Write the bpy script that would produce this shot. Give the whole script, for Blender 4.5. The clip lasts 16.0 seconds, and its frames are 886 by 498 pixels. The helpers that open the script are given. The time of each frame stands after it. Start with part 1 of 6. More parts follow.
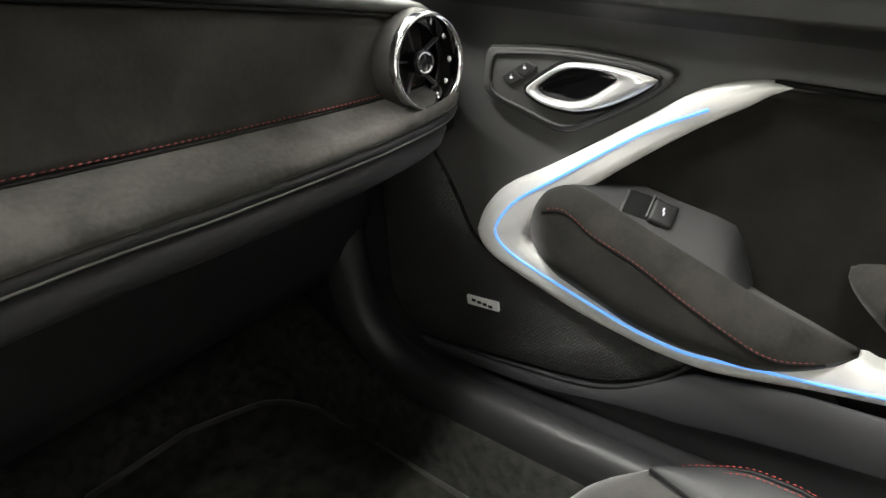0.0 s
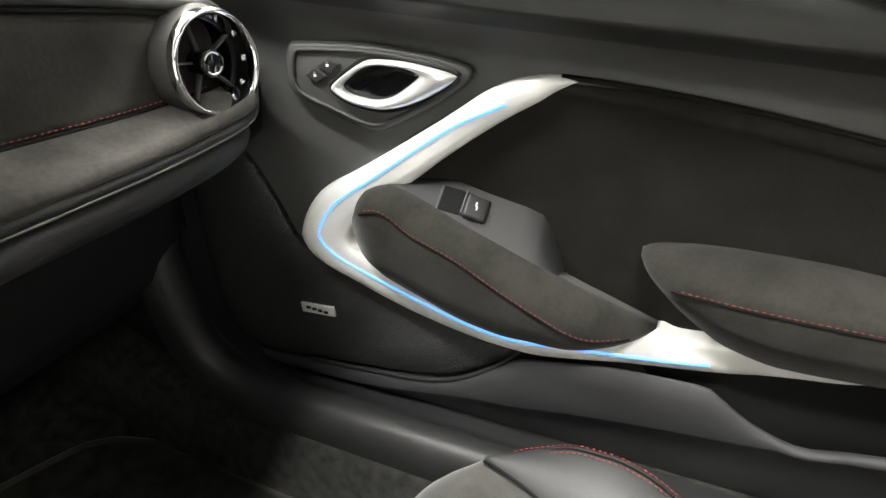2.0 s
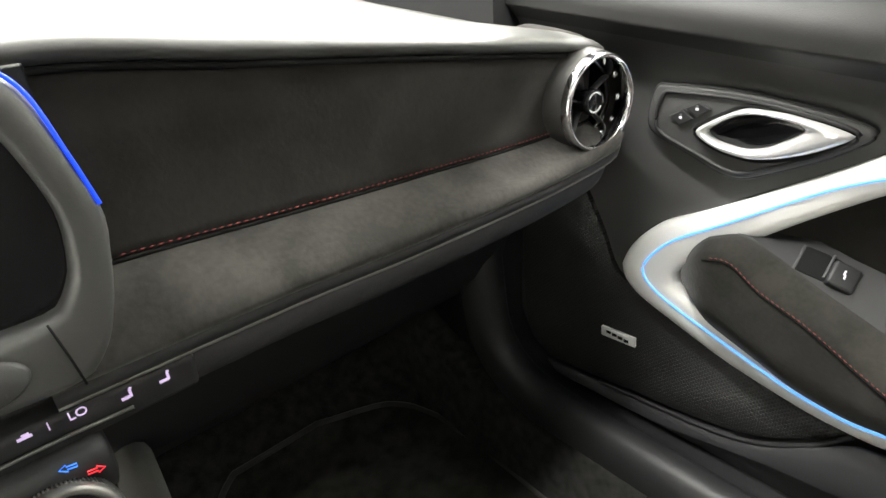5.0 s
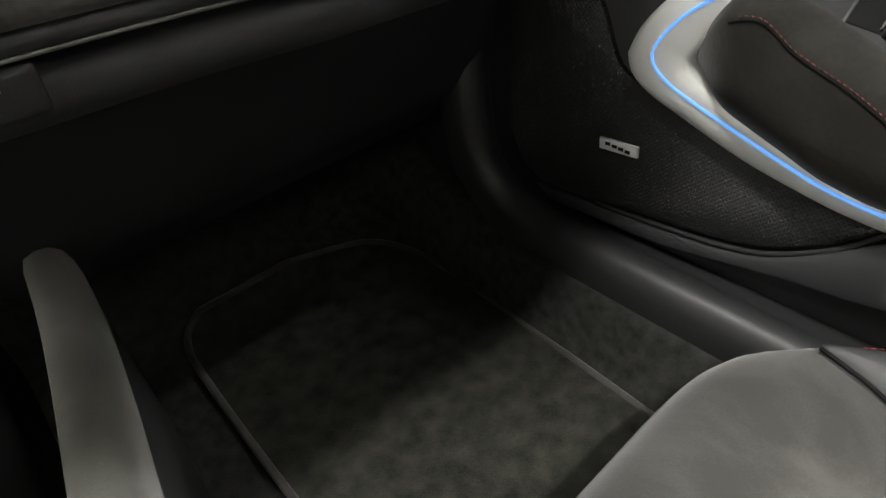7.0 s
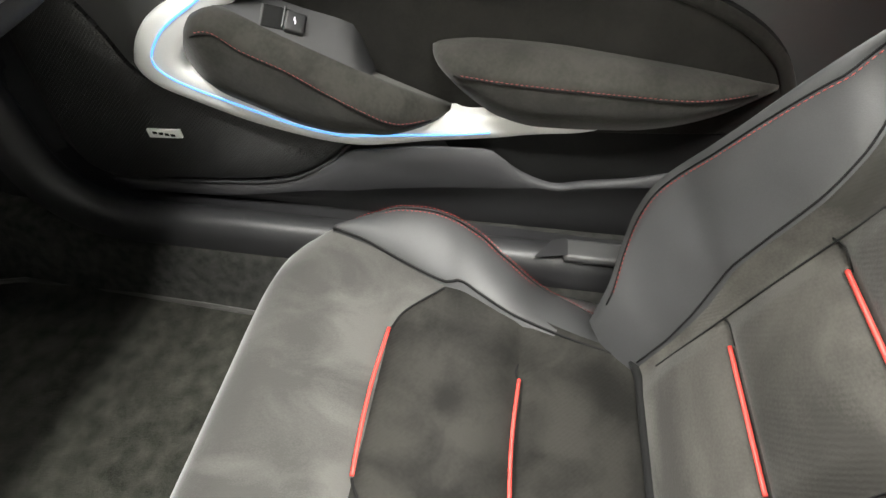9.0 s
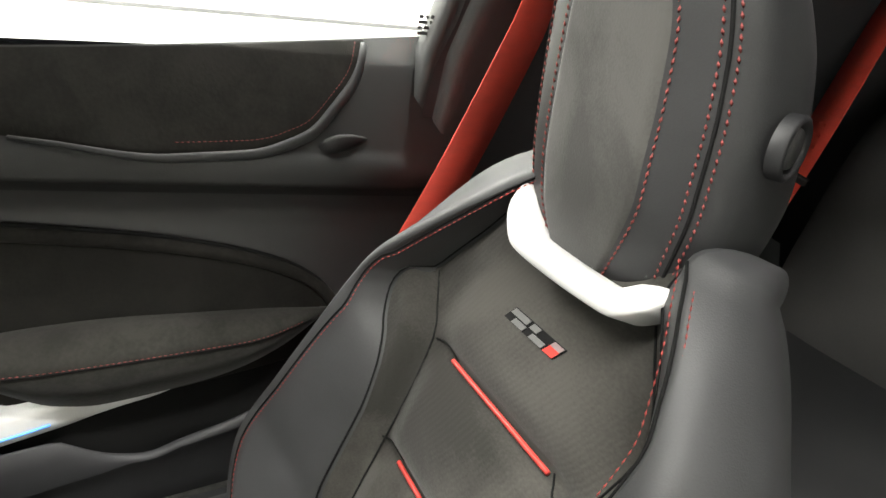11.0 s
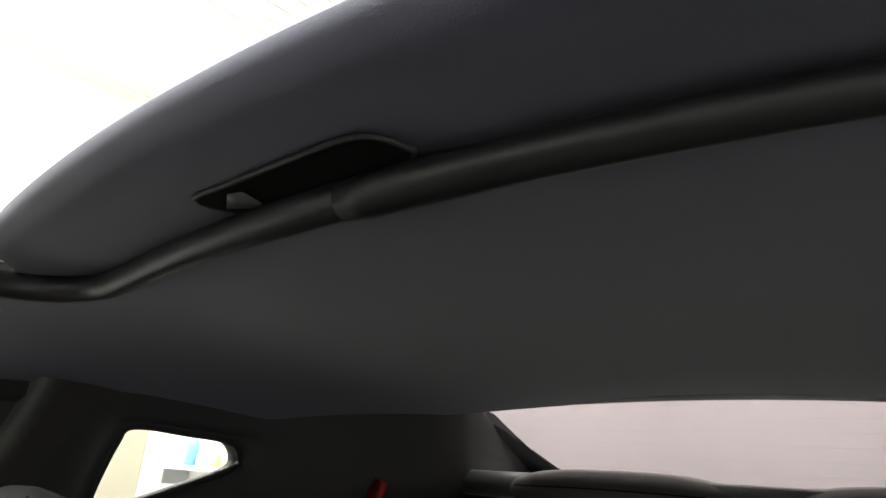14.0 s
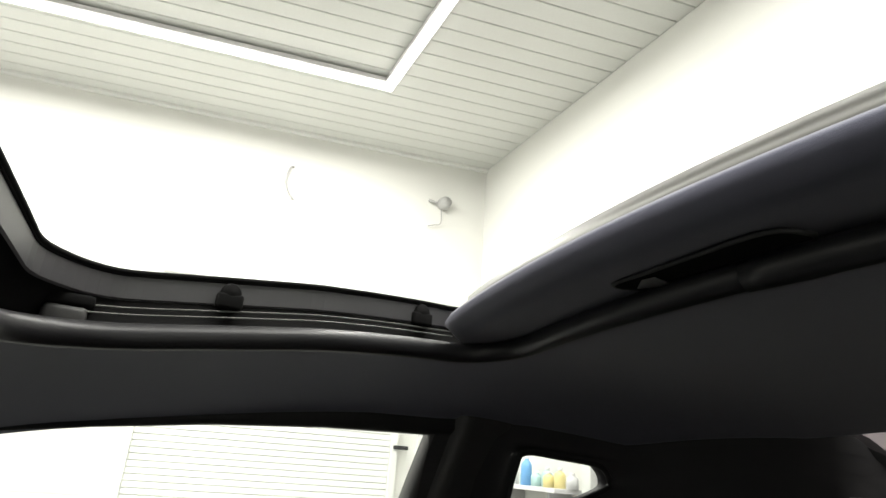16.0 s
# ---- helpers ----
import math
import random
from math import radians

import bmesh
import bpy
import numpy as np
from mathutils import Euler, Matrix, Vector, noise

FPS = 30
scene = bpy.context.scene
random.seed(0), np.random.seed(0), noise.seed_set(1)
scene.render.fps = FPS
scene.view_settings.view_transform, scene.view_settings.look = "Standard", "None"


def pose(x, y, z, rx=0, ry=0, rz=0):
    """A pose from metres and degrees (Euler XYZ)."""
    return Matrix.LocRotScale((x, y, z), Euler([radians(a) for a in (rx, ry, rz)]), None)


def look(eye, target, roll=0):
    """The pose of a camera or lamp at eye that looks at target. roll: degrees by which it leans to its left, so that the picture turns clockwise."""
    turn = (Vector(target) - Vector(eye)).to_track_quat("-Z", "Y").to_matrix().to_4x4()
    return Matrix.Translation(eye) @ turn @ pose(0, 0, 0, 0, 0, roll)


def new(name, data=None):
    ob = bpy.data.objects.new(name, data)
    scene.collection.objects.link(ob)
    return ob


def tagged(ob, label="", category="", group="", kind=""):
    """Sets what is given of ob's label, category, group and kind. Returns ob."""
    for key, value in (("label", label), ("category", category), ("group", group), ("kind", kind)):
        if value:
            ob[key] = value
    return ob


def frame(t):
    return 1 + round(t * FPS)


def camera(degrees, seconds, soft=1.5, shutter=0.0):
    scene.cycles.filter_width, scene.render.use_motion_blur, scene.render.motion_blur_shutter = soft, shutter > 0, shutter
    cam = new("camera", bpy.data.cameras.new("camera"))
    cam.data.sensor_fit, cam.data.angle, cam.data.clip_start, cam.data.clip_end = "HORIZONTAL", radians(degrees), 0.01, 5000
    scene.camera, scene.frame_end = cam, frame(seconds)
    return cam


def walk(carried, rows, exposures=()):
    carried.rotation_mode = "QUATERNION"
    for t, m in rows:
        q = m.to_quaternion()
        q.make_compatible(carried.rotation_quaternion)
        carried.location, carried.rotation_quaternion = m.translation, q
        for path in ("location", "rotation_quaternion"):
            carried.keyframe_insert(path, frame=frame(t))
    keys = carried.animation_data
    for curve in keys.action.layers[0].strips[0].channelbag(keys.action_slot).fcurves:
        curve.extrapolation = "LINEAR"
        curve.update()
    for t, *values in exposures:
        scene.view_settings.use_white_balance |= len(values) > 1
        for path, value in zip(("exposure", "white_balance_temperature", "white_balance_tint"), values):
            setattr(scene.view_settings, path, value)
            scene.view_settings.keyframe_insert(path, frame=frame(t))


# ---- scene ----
cam = camera(73.4, 16.0)
PATH = [
    (0, (0.127, 0.276, 0.881), (1.502, 1.412, -0.024), -4.0),
    (0.5, (0.144, 0.269, 0.879), (1.559, 1.337, -0.046), -3.8),
    (1, (0.15, 0.269, 0.881), (1.615, 1.249, -0.065), -3.5),
    (1.5, (0.166, 0.258, 0.879), (1.692, 1.12, -0.084), -2.9),
    (2, (0.177, 0.246, 0.886), (1.755, 1.001, -0.084), -2.6),
    (2.5, (0.154, 0.254, 0.91), (1.731, 1.002, -0.066), -2.8),
    (3, (0.113, 0.262, 0.931), (1.654, 1.078, -0.05), -3.0),
    (3.5, (0.078, 0.289, 0.944), (1.453, 1.382, -0.013), -4.1),
    (4, (0.073, 0.309, 0.942), (1.309, 1.59, 0.031), -4.5),
    (6.5, (0.153, 0.341, 0.842), (1.209, 1.721, -0.15), -4.7),
    (7, (0.137, 0.345, 0.803), (1.128, 1.552, -0.446), -5.4),
    (7.5, (0.139, 0.34, 0.819), (1.11, 1.401, -0.571), -4.1),
    (8, (0.131, 0.303, 0.885), (1.166, 1.267, -0.529), -5.1),
    (8.5, (0.053, 0.258, 0.945), (1.305, 0.833, -0.506), -1.1),
    (9, (0.034, 0.185, 0.946), (1.419, 0.364, -0.485), 0.9),
    (9.7, (0.048, 0.151, 0.964), (1.488, -0.111, -0.4), 3.1),
    (10.1, (0.049, 0.122, 0.98), (1.543, -0.365, -0.257), 4.2),
    (10.2, (0.046, 0.116, 0.981), (1.564, -0.437, -0.198), 4.8),
    (12.3, (-0.019, 0.061, 1.05), (1.444, -1.298, 0.95), 4.1),
    (12.5, (-0.039, 0.04, 1.051), (1.342, -1.402, 1.165), 3.8),
    (13, (-0.172, -0.012, 1.06), (1.067, -1.522, 1.491), 3.0),
    (13.5, (-0.18, -0.017, 1.101), (0.874, -1.614, 1.682), 3.3),
    (14, (-0.173, 0.041, 1.096), (0.828, -1.547, 1.784), 3.3),
    (14.5, (-0.184, 0.089, 1.091), (0.833, -1.477, 1.806), 3.2),
    (15, (-0.182, 0.124, 1.091), (1.047, -1.288, 1.794), 3.4),
    (15.5, (-0.193, 0.179, 1.093), (1.261, -1.012, 1.777), 3.8),
    (16, (-0.198, 0.204, 1.092), (1.432, -0.728, 1.782), 4.3),
]
walk(cam, [(t, look(e, a, r)) for t, e, a, r in PATH], [(0.0, 1.08), (0.6, 1.4), (1.5, 1.42), (4.2, 1.35), (6.3, 1.05), (7.0, 0.78), (7.5, 1.15), (8.5, 1.66), (9.0, 1.55), (10.2, 1.43), (12.3, -0.3), (13.0, -0.5), (13.5, -0.3), (14.0, 0.0), (14.5, 0.0), (15.5, -0.36), (16.0, -1.2)])

# ---- world and large lights ----
world = bpy.data.worlds.new("garage_air")
scene.world = world
world.use_nodes = True
world.node_tree.nodes["Background"].inputs[0].default_value = (0.9, 0.95, 1.0, 1)
world.node_tree.nodes["Background"].inputs[1].default_value = 0.02

ROOM = dict(x0=-4.2, x1=3.9, y0=-2.55, y1=5.2, z1=3.7)
# the car stands askew in the garage: garage plan to world
GARAGE = Matrix(((0.996, 0.2504, 0, 3.9), (-0.087, 0.968, 0, -2.54), (0, 0, 1, 0), (0, 0, 0, 1))) @ Matrix.Translation((-3.9, 2.55, 0))
ASKEW = [None]


def strip_lamp(name, centre, along, length, watts):
    data = bpy.data.lights.new(name, "AREA")
    data.shape, data.size, data.size_y = "RECTANGLE", length, 0.12
    data.energy, data.color = watts, (1.0, 0.985, 0.93)
    ob = new(name, data)
    ob.location = GARAGE @ Vector(centre)
    ob.rotation_euler = (0, 0, radians(75.5) if along == "y" else radians(-5))
    return ob


strip_lamp("strip_light_right", (2.86, 0.85, 3.6), "y", 4.2, 350)
strip_lamp("strip_light_rear", (0.7, -1.25, 3.6), "x", 4.2, 260)
strip_lamp("strip_light_left", (-1.5, 0.85, 3.6), "y", 4.2, 225)
strip_lamp("strip_light_front", (0.7, 2.95, 3.6), "x", 4.2, 370)

# ---- materials ----


def material(name, base, rough=0.6, metal=0.0, vary=0.15, coarse=12.0, fine=300.0, bump=0.1,
             sheen=0.0, wear=0.0, stretch=(1, 1, 1), emit=None, power=0.0, coat=0.0, swirl=0.0, ribs=0.0, crisp=0.2):
    m = bpy.data.materials.new(name)
    m.use_nodes = True
    nt = m.node_tree
    b = nt.nodes["Principled BSDF"]
    tc = nt.nodes.new("ShaderNodeTexCoord")
    mp = nt.nodes.new("ShaderNodeMapping")
    mp.inputs["Scale"].default_value = stretch
    nt.links.new(tc.outputs["Object"], mp.inputs["Vector"])
    n1 = nt.nodes.new("ShaderNodeTexNoise")
    n1.inputs["Scale"].default_value, n1.inputs["Detail"].default_value = coarse, 5
    n1.inputs["Distortion"].default_value = swirl
    n2 = nt.nodes.new("ShaderNodeTexNoise")
    n2.inputs["Scale"].default_value, n2.inputs["Detail"].default_value = fine, 2
    for n in (n1, n2):
        nt.links.new(mp.outputs["Vector"], n.inputs["Vector"])
    add = nt.nodes.new("ShaderNodeMath")
    add.operation = "MULTIPLY_ADD"
    nt.links.new(n1.outputs["Fac"], add.inputs[0])
    add.inputs[1].default_value = 0.65 if crisp > 0.15 else (0.72 if crisp > 0.105 else 0.86)
    mul = nt.nodes.new("ShaderNodeMath")
    mul.operation = "MULTIPLY"
    nt.links.new(n2.outputs["Fac"], mul.inputs[0])
    mul.inputs[1].default_value = 1.0 - add.inputs[1].default_value
    nt.links.new(mul.outputs[0], add.inputs[2])
    ramp = nt.nodes.new("ShaderNodeMapRange")
    ramp.inputs["From Min"].default_value, ramp.inputs["From Max"].default_value = 0.5 - crisp, 0.5 + crisp
    ramp.inputs["To Min"].default_value, ramp.inputs["To Max"].default_value = 1 - vary, 1 + vary
    nt.links.new(add.outputs[0], ramp.inputs["Value"])
    col = nt.nodes.new("ShaderNodeMix")
    col.data_type, col.blend_type = "RGBA", "MULTIPLY"
    col.inputs["Factor"].default_value = 1.0
    col.inputs["A"].default_value = (*base, 1)
    nt.links.new(ramp.outputs["Result"], col.inputs["B"])
    nt.links.new(col.outputs["Result"], b.inputs["Base Color"])
    rr = nt.nodes.new("ShaderNodeMapRange")
    rr.inputs["To Min"].default_value, rr.inputs["To Max"].default_value = max(0.02, rough - 0.07 - wear), min(1, rough + 0.07)
    nt.links.new(n1.outputs["Fac"], rr.inputs["Value"])
    nt.links.new(rr.outputs["Result"], b.inputs["Roughness"])
    b.inputs["Metallic"].default_value = metal
    b.inputs["Specular IOR Level"].default_value = 0.12 if crisp < 0.15 or rough >= 1.0 else 0.5
    b.inputs["Sheen Weight"].default_value = sheen
    b.inputs["Sheen Roughness"].default_value = 0.45
    b.inputs["Coat Weight"].default_value = coat
    if bump:
        bp = nt.nodes.new("ShaderNodeBump")
        bp.inputs["Strength"].default_value, bp.inputs["Distance"].default_value = bump, 0.001
        nt.links.new(n2.outputs["Fac"], bp.inputs["Height"])
        nt.links.new(bp.outputs["Normal"], b.inputs["Normal"])
        if ribs:
            wv = nt.nodes.new("ShaderNodeTexWave")
            wv.bands_direction = "DIAGONAL"
            wv.inputs["Scale"].default_value, wv.inputs["Distortion"].default_value = 0.18 / ribs, 1.2
            wv.inputs["Detail"].default_value, wv.inputs["Detail Scale"].default_value = 1.0, 2.0
            nt.links.new(tc.outputs["Object"], wv.inputs["Vector"])
            b2 = nt.nodes.new("ShaderNodeBump")
            b2.inputs["Strength"].default_value, b2.inputs["Distance"].default_value = 0.14, 0.0006
            nt.links.new(wv.outputs["Fac"], b2.inputs["Height"])
            nt.links.new(bp.outputs["Normal"], b2.inputs["Normal"])
            nt.links.new(b2.outputs["Normal"], b.inputs["Normal"])
    if emit:
        b.inputs["Emission Color"].default_value = (*emit, 1)
        b.inputs["Emission Strength"].default_value = power
    return m


def glass_material(name, tint):
    m = bpy.data.materials.new(name)
    m.use_nodes = True
    nt = m.node_tree
    nt.nodes.remove(nt.nodes["Principled BSDF"])
    tr = nt.nodes.new("ShaderNodeBsdfTransparent")
    tr.inputs[0].default_value = (*tint, 1)
    gl = nt.nodes.new("ShaderNodeBsdfGlossy")
    gl.inputs["Roughness"].default_value = 0.02
    fr = nt.nodes.new("ShaderNodeFresnel")
    fr.inputs["IOR"].default_value = 1.35
    mx = nt.nodes.new("ShaderNodeMixShader")
    nt.links.new(fr.outputs[0], mx.inputs[0])
    nt.links.new(tr.outputs[0], mx.inputs[1])
    nt.links.new(gl.outputs[0], mx.inputs[2])
    nt.links.new(mx.outputs[0], nt.nodes["Material Output"].inputs[0])
    return m


def perforated(name, base, pitch):
    """Plastic with rows of round holes."""
    m = material(name, base, 0.55, bump=0.0, vary=0.1)
    nt = m.node_tree
    b = nt.nodes["Principled BSDF"]
    tc = nt.nodes.new("ShaderNodeTexCoord")
    mp = nt.nodes.new("ShaderNodeMapping")
    mp.inputs["Rotation"].default_value = (radians(45), 0, 0)
    mp.inputs["Scale"].default_value = (1 / pitch, 1 / pitch, 1 / pitch)
    nt.links.new(tc.outputs["Object"], mp.inputs["Vector"])
    sep = nt.nodes.new("ShaderNodeSeparateXYZ")
    nt.links.new(mp.outputs["Vector"], sep.inputs[0])
    comb = nt.nodes.new("ShaderNodeCombineXYZ")
    for k in ("Y", "Z"):
        fr = nt.nodes.new("ShaderNodeMath")
        fr.operation = "FRACT"
        nt.links.new(sep.outputs[k], fr.inputs[0])
        sb = nt.nodes.new("ShaderNodeMath")
        sb.operation = "SUBTRACT"
        nt.links.new(fr.outputs[0], sb.inputs[0])
        sb.inputs[1].default_value = 0.5
        nt.links.new(sb.outputs[0], comb.inputs[k])
    ln = nt.nodes.new("ShaderNodeVectorMath")
    ln.operation = "LENGTH"
    nt.links.new(comb.outputs[0], ln.inputs[0])
    st = nt.nodes.new("ShaderNodeMapRange")
    st.inputs["From Min"].default_value, st.inputs["From Max"].default_value = 0.26, 0.38
    nt.links.new(ln.outputs["Value"], st.inputs["Value"])
    mx = nt.nodes.new("ShaderNodeMix")
    mx.data_type = "RGBA"
    mx.inputs["A"].default_value = (0.004, 0.004, 0.004, 1)
    mx.inputs["B"].default_value = (*base, 1)
    nt.links.new(st.outputs["Result"], mx.inputs["Factor"])
    nt.links.new(mx.outputs["Result"], b.inputs["Base Color"])
    bp = nt.nodes.new("ShaderNodeBump")
    bp.inputs["Strength"].default_value, bp.inputs["Distance"].default_value = 0.8, 0.001
    nt.links.new(st.outputs["Result"], bp.inputs["Height"])
    nt.links.new(bp.outputs["Normal"], b.inputs["Normal"])
    return m


PLASTIC = material("grained black plastic", (0.050, 0.050, 0.050), 0.47, vary=0.08, coarse=6, fine=900, bump=0.12)
PLASTIC_DARK = material("matt black plastic", (0.013, 0.013, 0.014), 0.6, vary=0.1, fine=800, bump=0.1)
PADDED = material("soft black dashboard skin", (0.052, 0.052, 0.050), 0.42, vary=0.06, coarse=5, fine=1100, bump=0.15)
GLOSS_BLACK = material("gloss black", (0.006, 0.006, 0.007), 0.12, vary=0.05, bump=0.0)
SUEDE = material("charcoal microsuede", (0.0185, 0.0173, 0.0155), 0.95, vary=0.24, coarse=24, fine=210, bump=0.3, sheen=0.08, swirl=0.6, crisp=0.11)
# Paler copy of SUEDE: light on the up-facing lower panel put into colour
SUEDE_LIT = material("lit charcoal microsuede", (0.038, 0.036, 0.033), 0.95, vary=0.30, coarse=18, fine=210, bump=0.3, sheen=0.15, swirl=0.7, crisp=0.11)
# Also paler than SUEDE: the light the door pads catch is in the colour
SUEDE_PAD = material("padded charcoal microsuede", (0.025, 0.0240, 0.0212), 0.95, vary=0.26, coarse=22, fine=210, bump=0.3, sheen=0.15, swirl=0.6, crisp=0.11)
# Darker copy of SUEDE: shade under the door fold put into its colour
SUEDE_DOOR = material("shaded charcoal microsuede", (0.0140, 0.0132, 0.0118), 0.95, vary=0.2, coarse=26, fine=220, bump=0.3, sheen=0.06, swirl=0.5, crisp=0.13)
# Darker copy of the lining plastic: weaker light above the ledge put into colour
PLASTIC_SHADED = material("shaded black plastic", (0.017, 0.017, 0.0165), 0.55, vary=0.1, coarse=6, fine=700, bump=0.12)
SUEDE_SEAT = material("brushed grey microsuede", (0.055, 0.0538, 0.0505), 0.95, vary=0.28, coarse=8, fine=500, bump=0.2, sheen=0.28, stretch=(1.6, 1, 1), swirl=0.6, crisp=0.09)
# Darker copy of the seat microsuede: shade on the cushion put into colour
SUEDE_INSERT = material("shaded microsuede insert", (0.0145, 0.0138, 0.0122), 0.95, vary=0.46, coarse=13, fine=230, bump=0.22, sheen=0.08, swirl=0.5, ribs=0.0016, crisp=0.10)
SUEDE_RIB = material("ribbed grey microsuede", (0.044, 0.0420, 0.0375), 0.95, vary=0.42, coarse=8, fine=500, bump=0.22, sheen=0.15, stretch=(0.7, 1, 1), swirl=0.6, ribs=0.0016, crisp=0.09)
SUEDE_RAIL = material("pale grey microsuede", (0.095, 0.093, 0.084), 0.95, vary=0.25, coarse=20, fine=1200, bump=0.3, sheen=0.2, swirl=0.4)
SILL_PLASTIC = material("smooth black sill plastic", (0.019, 0.019, 0.020), 0.46, vary=0.06, coarse=9, fine=900, bump=0.015)
QUARTER = material("grained dark trim plastic", (0.028, 0.028, 0.030), 0.6, vary=0.1, fine=800, bump=0.1)
HANDLE_CHROME = material("satin chrome", (0.86, 0.86, 0.86), 0.2, metal=0.55, vary=0.03, bump=0.0)
LEATHER = material("black leather", (0.034, 0.0345, 0.0355), 0.56, vary=0.22, coarse=14, fine=900, bump=0.12)
# Paler copy of LEATHER: rear-window light on the back seats put into colour
LEATHER_REAR = material("lit black leather", (0.050, 0.048, 0.046), 0.6, vary=0.12, coarse=10, fine=260, bump=0.12)
# Darker copy of LEATHER: shade on the headrest put into its colour
LEATHER_HEAD = material("shaded black leather", (0.019, 0.0193, 0.020), 0.58, vary=0.2, coarse=14, fine=900, bump=0.12)
CARPET = material("charcoal carpet", (0.024, 0.024, 0.022), 1.0, vary=0.8, coarse=60, fine=900, bump=1.0, sheen=0.1)
MAT_CLOTH = material("grey floor mat pile", (0.024, 0.024, 0.020), 1.0, vary=0.8, coarse=40, fine=800, bump=1.0, sheen=0.1)
HEADLINING = material("black woven headlining", (0.118, 0.121, 0.166), 0.8, vary=0.07, coarse=3, fine=1400, bump=0.3, sheen=0.25)
SATIN = material("satin silver trim", (0.82, 0.82, 0.81), 0.34, metal=0.15, vary=0.04, coarse=8, fine=900, bump=0.03)
SATIN_DARK = material("dark satin silver", (0.16, 0.16, 0.15), 0.4, metal=0.6, vary=0.05, coarse=8, fine=900, bump=0.03)
CHROME = material("bright chrome", (0.82, 0.82, 0.83), 0.1, metal=1.0, vary=0.03, bump=0.0)
STEEL = material("plain steel", (0.45, 0.45, 0.46), 0.3, metal=1.0, vary=0.1, bump=0.05)
RED_THREAD = material("red thread", (0.32, 0.042, 0.036), 0.8, vary=0.2, coarse=200, bump=0.1)
RED_DULL = material("dull red thread", (0.21, 0.040, 0.036), 0.85, vary=0.2, coarse=200, bump=0.1)
RED_PIPE = material("red leather piping", (0.52, 0.042, 0.032), 0.45, vary=0.1, coarse=60, fine=500, bump=0.1)
RED_BELT = material("red woven webbing", (0.60, 0.052, 0.030), 0.7, vary=0.1, coarse=30, fine=700, bump=0.4, stretch=(1, 1, 4))
# Near-black for seams; also paints the shade in gaps and recesses
SEAM = material("dark seam and gap shade", (0.010, 0.010, 0.010), 0.9, bump=0)
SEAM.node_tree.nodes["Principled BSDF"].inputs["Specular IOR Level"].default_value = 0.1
BLUE_DEEP = material("deep blue light line", (0.02, 0.06, 0.8), 0.3, emit=(0.006, 0.045, 1.0), power=0.55, bump=0)
BLUE_LIGHT = material("blue light guide", (0.1, 0.3, 0.9), 0.3, emit=(0.13, 0.38, 1.0), power=0.55, bump=0)
WHITE_INK = material("white marking", (0.7, 0.68, 0.72), 0.5, emit=(0.8, 0.72, 0.9), power=0.18, bump=0)
LILAC_INK = material("lit lilac marking", (0.5, 0.4, 0.6), 0.5, emit=(0.62, 0.46, 0.74), power=0.30, bump=0)
BLUE_INK = material("lit blue marking", (0.05, 0.2, 0.8), 0.5, emit=(0.02, 0.20, 1.0), power=0.42, bump=0)
RED_INK = material("lit red marking", (0.8, 0.05, 0.05), 0.5, emit=(1.0, 0.02, 0.05), power=0.36, bump=0)
GREY_INK = material("grey marking", (0.12, 0.12, 0.12), 0.5, bump=0)
SCREEN_LIT = material("lit screen panel", (0.3, 0.4, 0.6), 0.3, emit=(0.45, 0.55, 0.8), power=0.7, bump=0)
GLASS = glass_material("clear glass", (0.93, 0.95, 0.94))
GLASS_REAR = glass_material("tinted rear glass", (0.37, 0.345, 0.355))
RUBBER = material("black satin rubber", (0.02, 0.02, 0.022), 0.42, vary=0.08, coarse=8, fine=600, bump=0.05)
WALL_PAINT = material("white wall paint", (0.70, 0.70, 0.665), 0.8, vary=0.03, coarse=1.5, fine=200, bump=0.05)
CEIL_PANEL = material("grey white ceiling panel", (0.6, 0.61, 0.58), 0.45, vary=0.04, coarse=1.0, fine=60, bump=0.02)
SLAT_PAINT = material("white slat enamel", (0.72, 0.73, 0.7), 0.4, vary=0.04, coarse=2, fine=80, bump=0.02)
DOOR_GREY = material("pinkish grey shutter enamel", (0.47, 0.44, 0.45), 0.5, vary=0.07, coarse=3, fine=60, bump=0.05)
BEIGE = material("beige paint", (0.34, 0.315, 0.245), 0.7, vary=0.04, coarse=3, fine=100, bump=0.05)
BENCH_GREY = material("pale grey bench board", (0.36, 0.37, 0.36), 0.6, vary=0.08, coarse=2, fine=80, bump=0.05)
CONCRETE = material("garage concrete", (0.3, 0.3, 0.29), 0.7, vary=0.2, coarse=3, fine=80, bump=0.2)
TUBE_LIT = material("lit lamp tube", (0.9, 0.9, 0.88), 0.4, emit=(1.0, 0.98, 0.92), power=9.0, bump=0)
GRILLE = perforated("perforated black plastic", (0.023, 0.023, 0.023), 0.0042)
BLUE_PLASTIC = material("blue plastic", (0.18, 0.42, 0.75), 0.35, bump=0)
TEAL_PLASTIC = material("teal plastic", (0.42, 0.60, 0.58), 0.35, bump=0)
YELLOW_PLASTIC = material("yellow plastic", (0.75, 0.65, 0.3), 0.35, bump=0)
WHITE_PLASTIC = material("white plastic", (0.7, 0.7, 0.7), 0.35, bump=0)

# ---- builders ----


def empty(name, place=(0, 0, 0)):
    ob = new(name)
    ob.location = ASKEW[0] @ Vector(place) if ASKEW[0] else place
    ob.empty_display_size = 0.05
    return ob


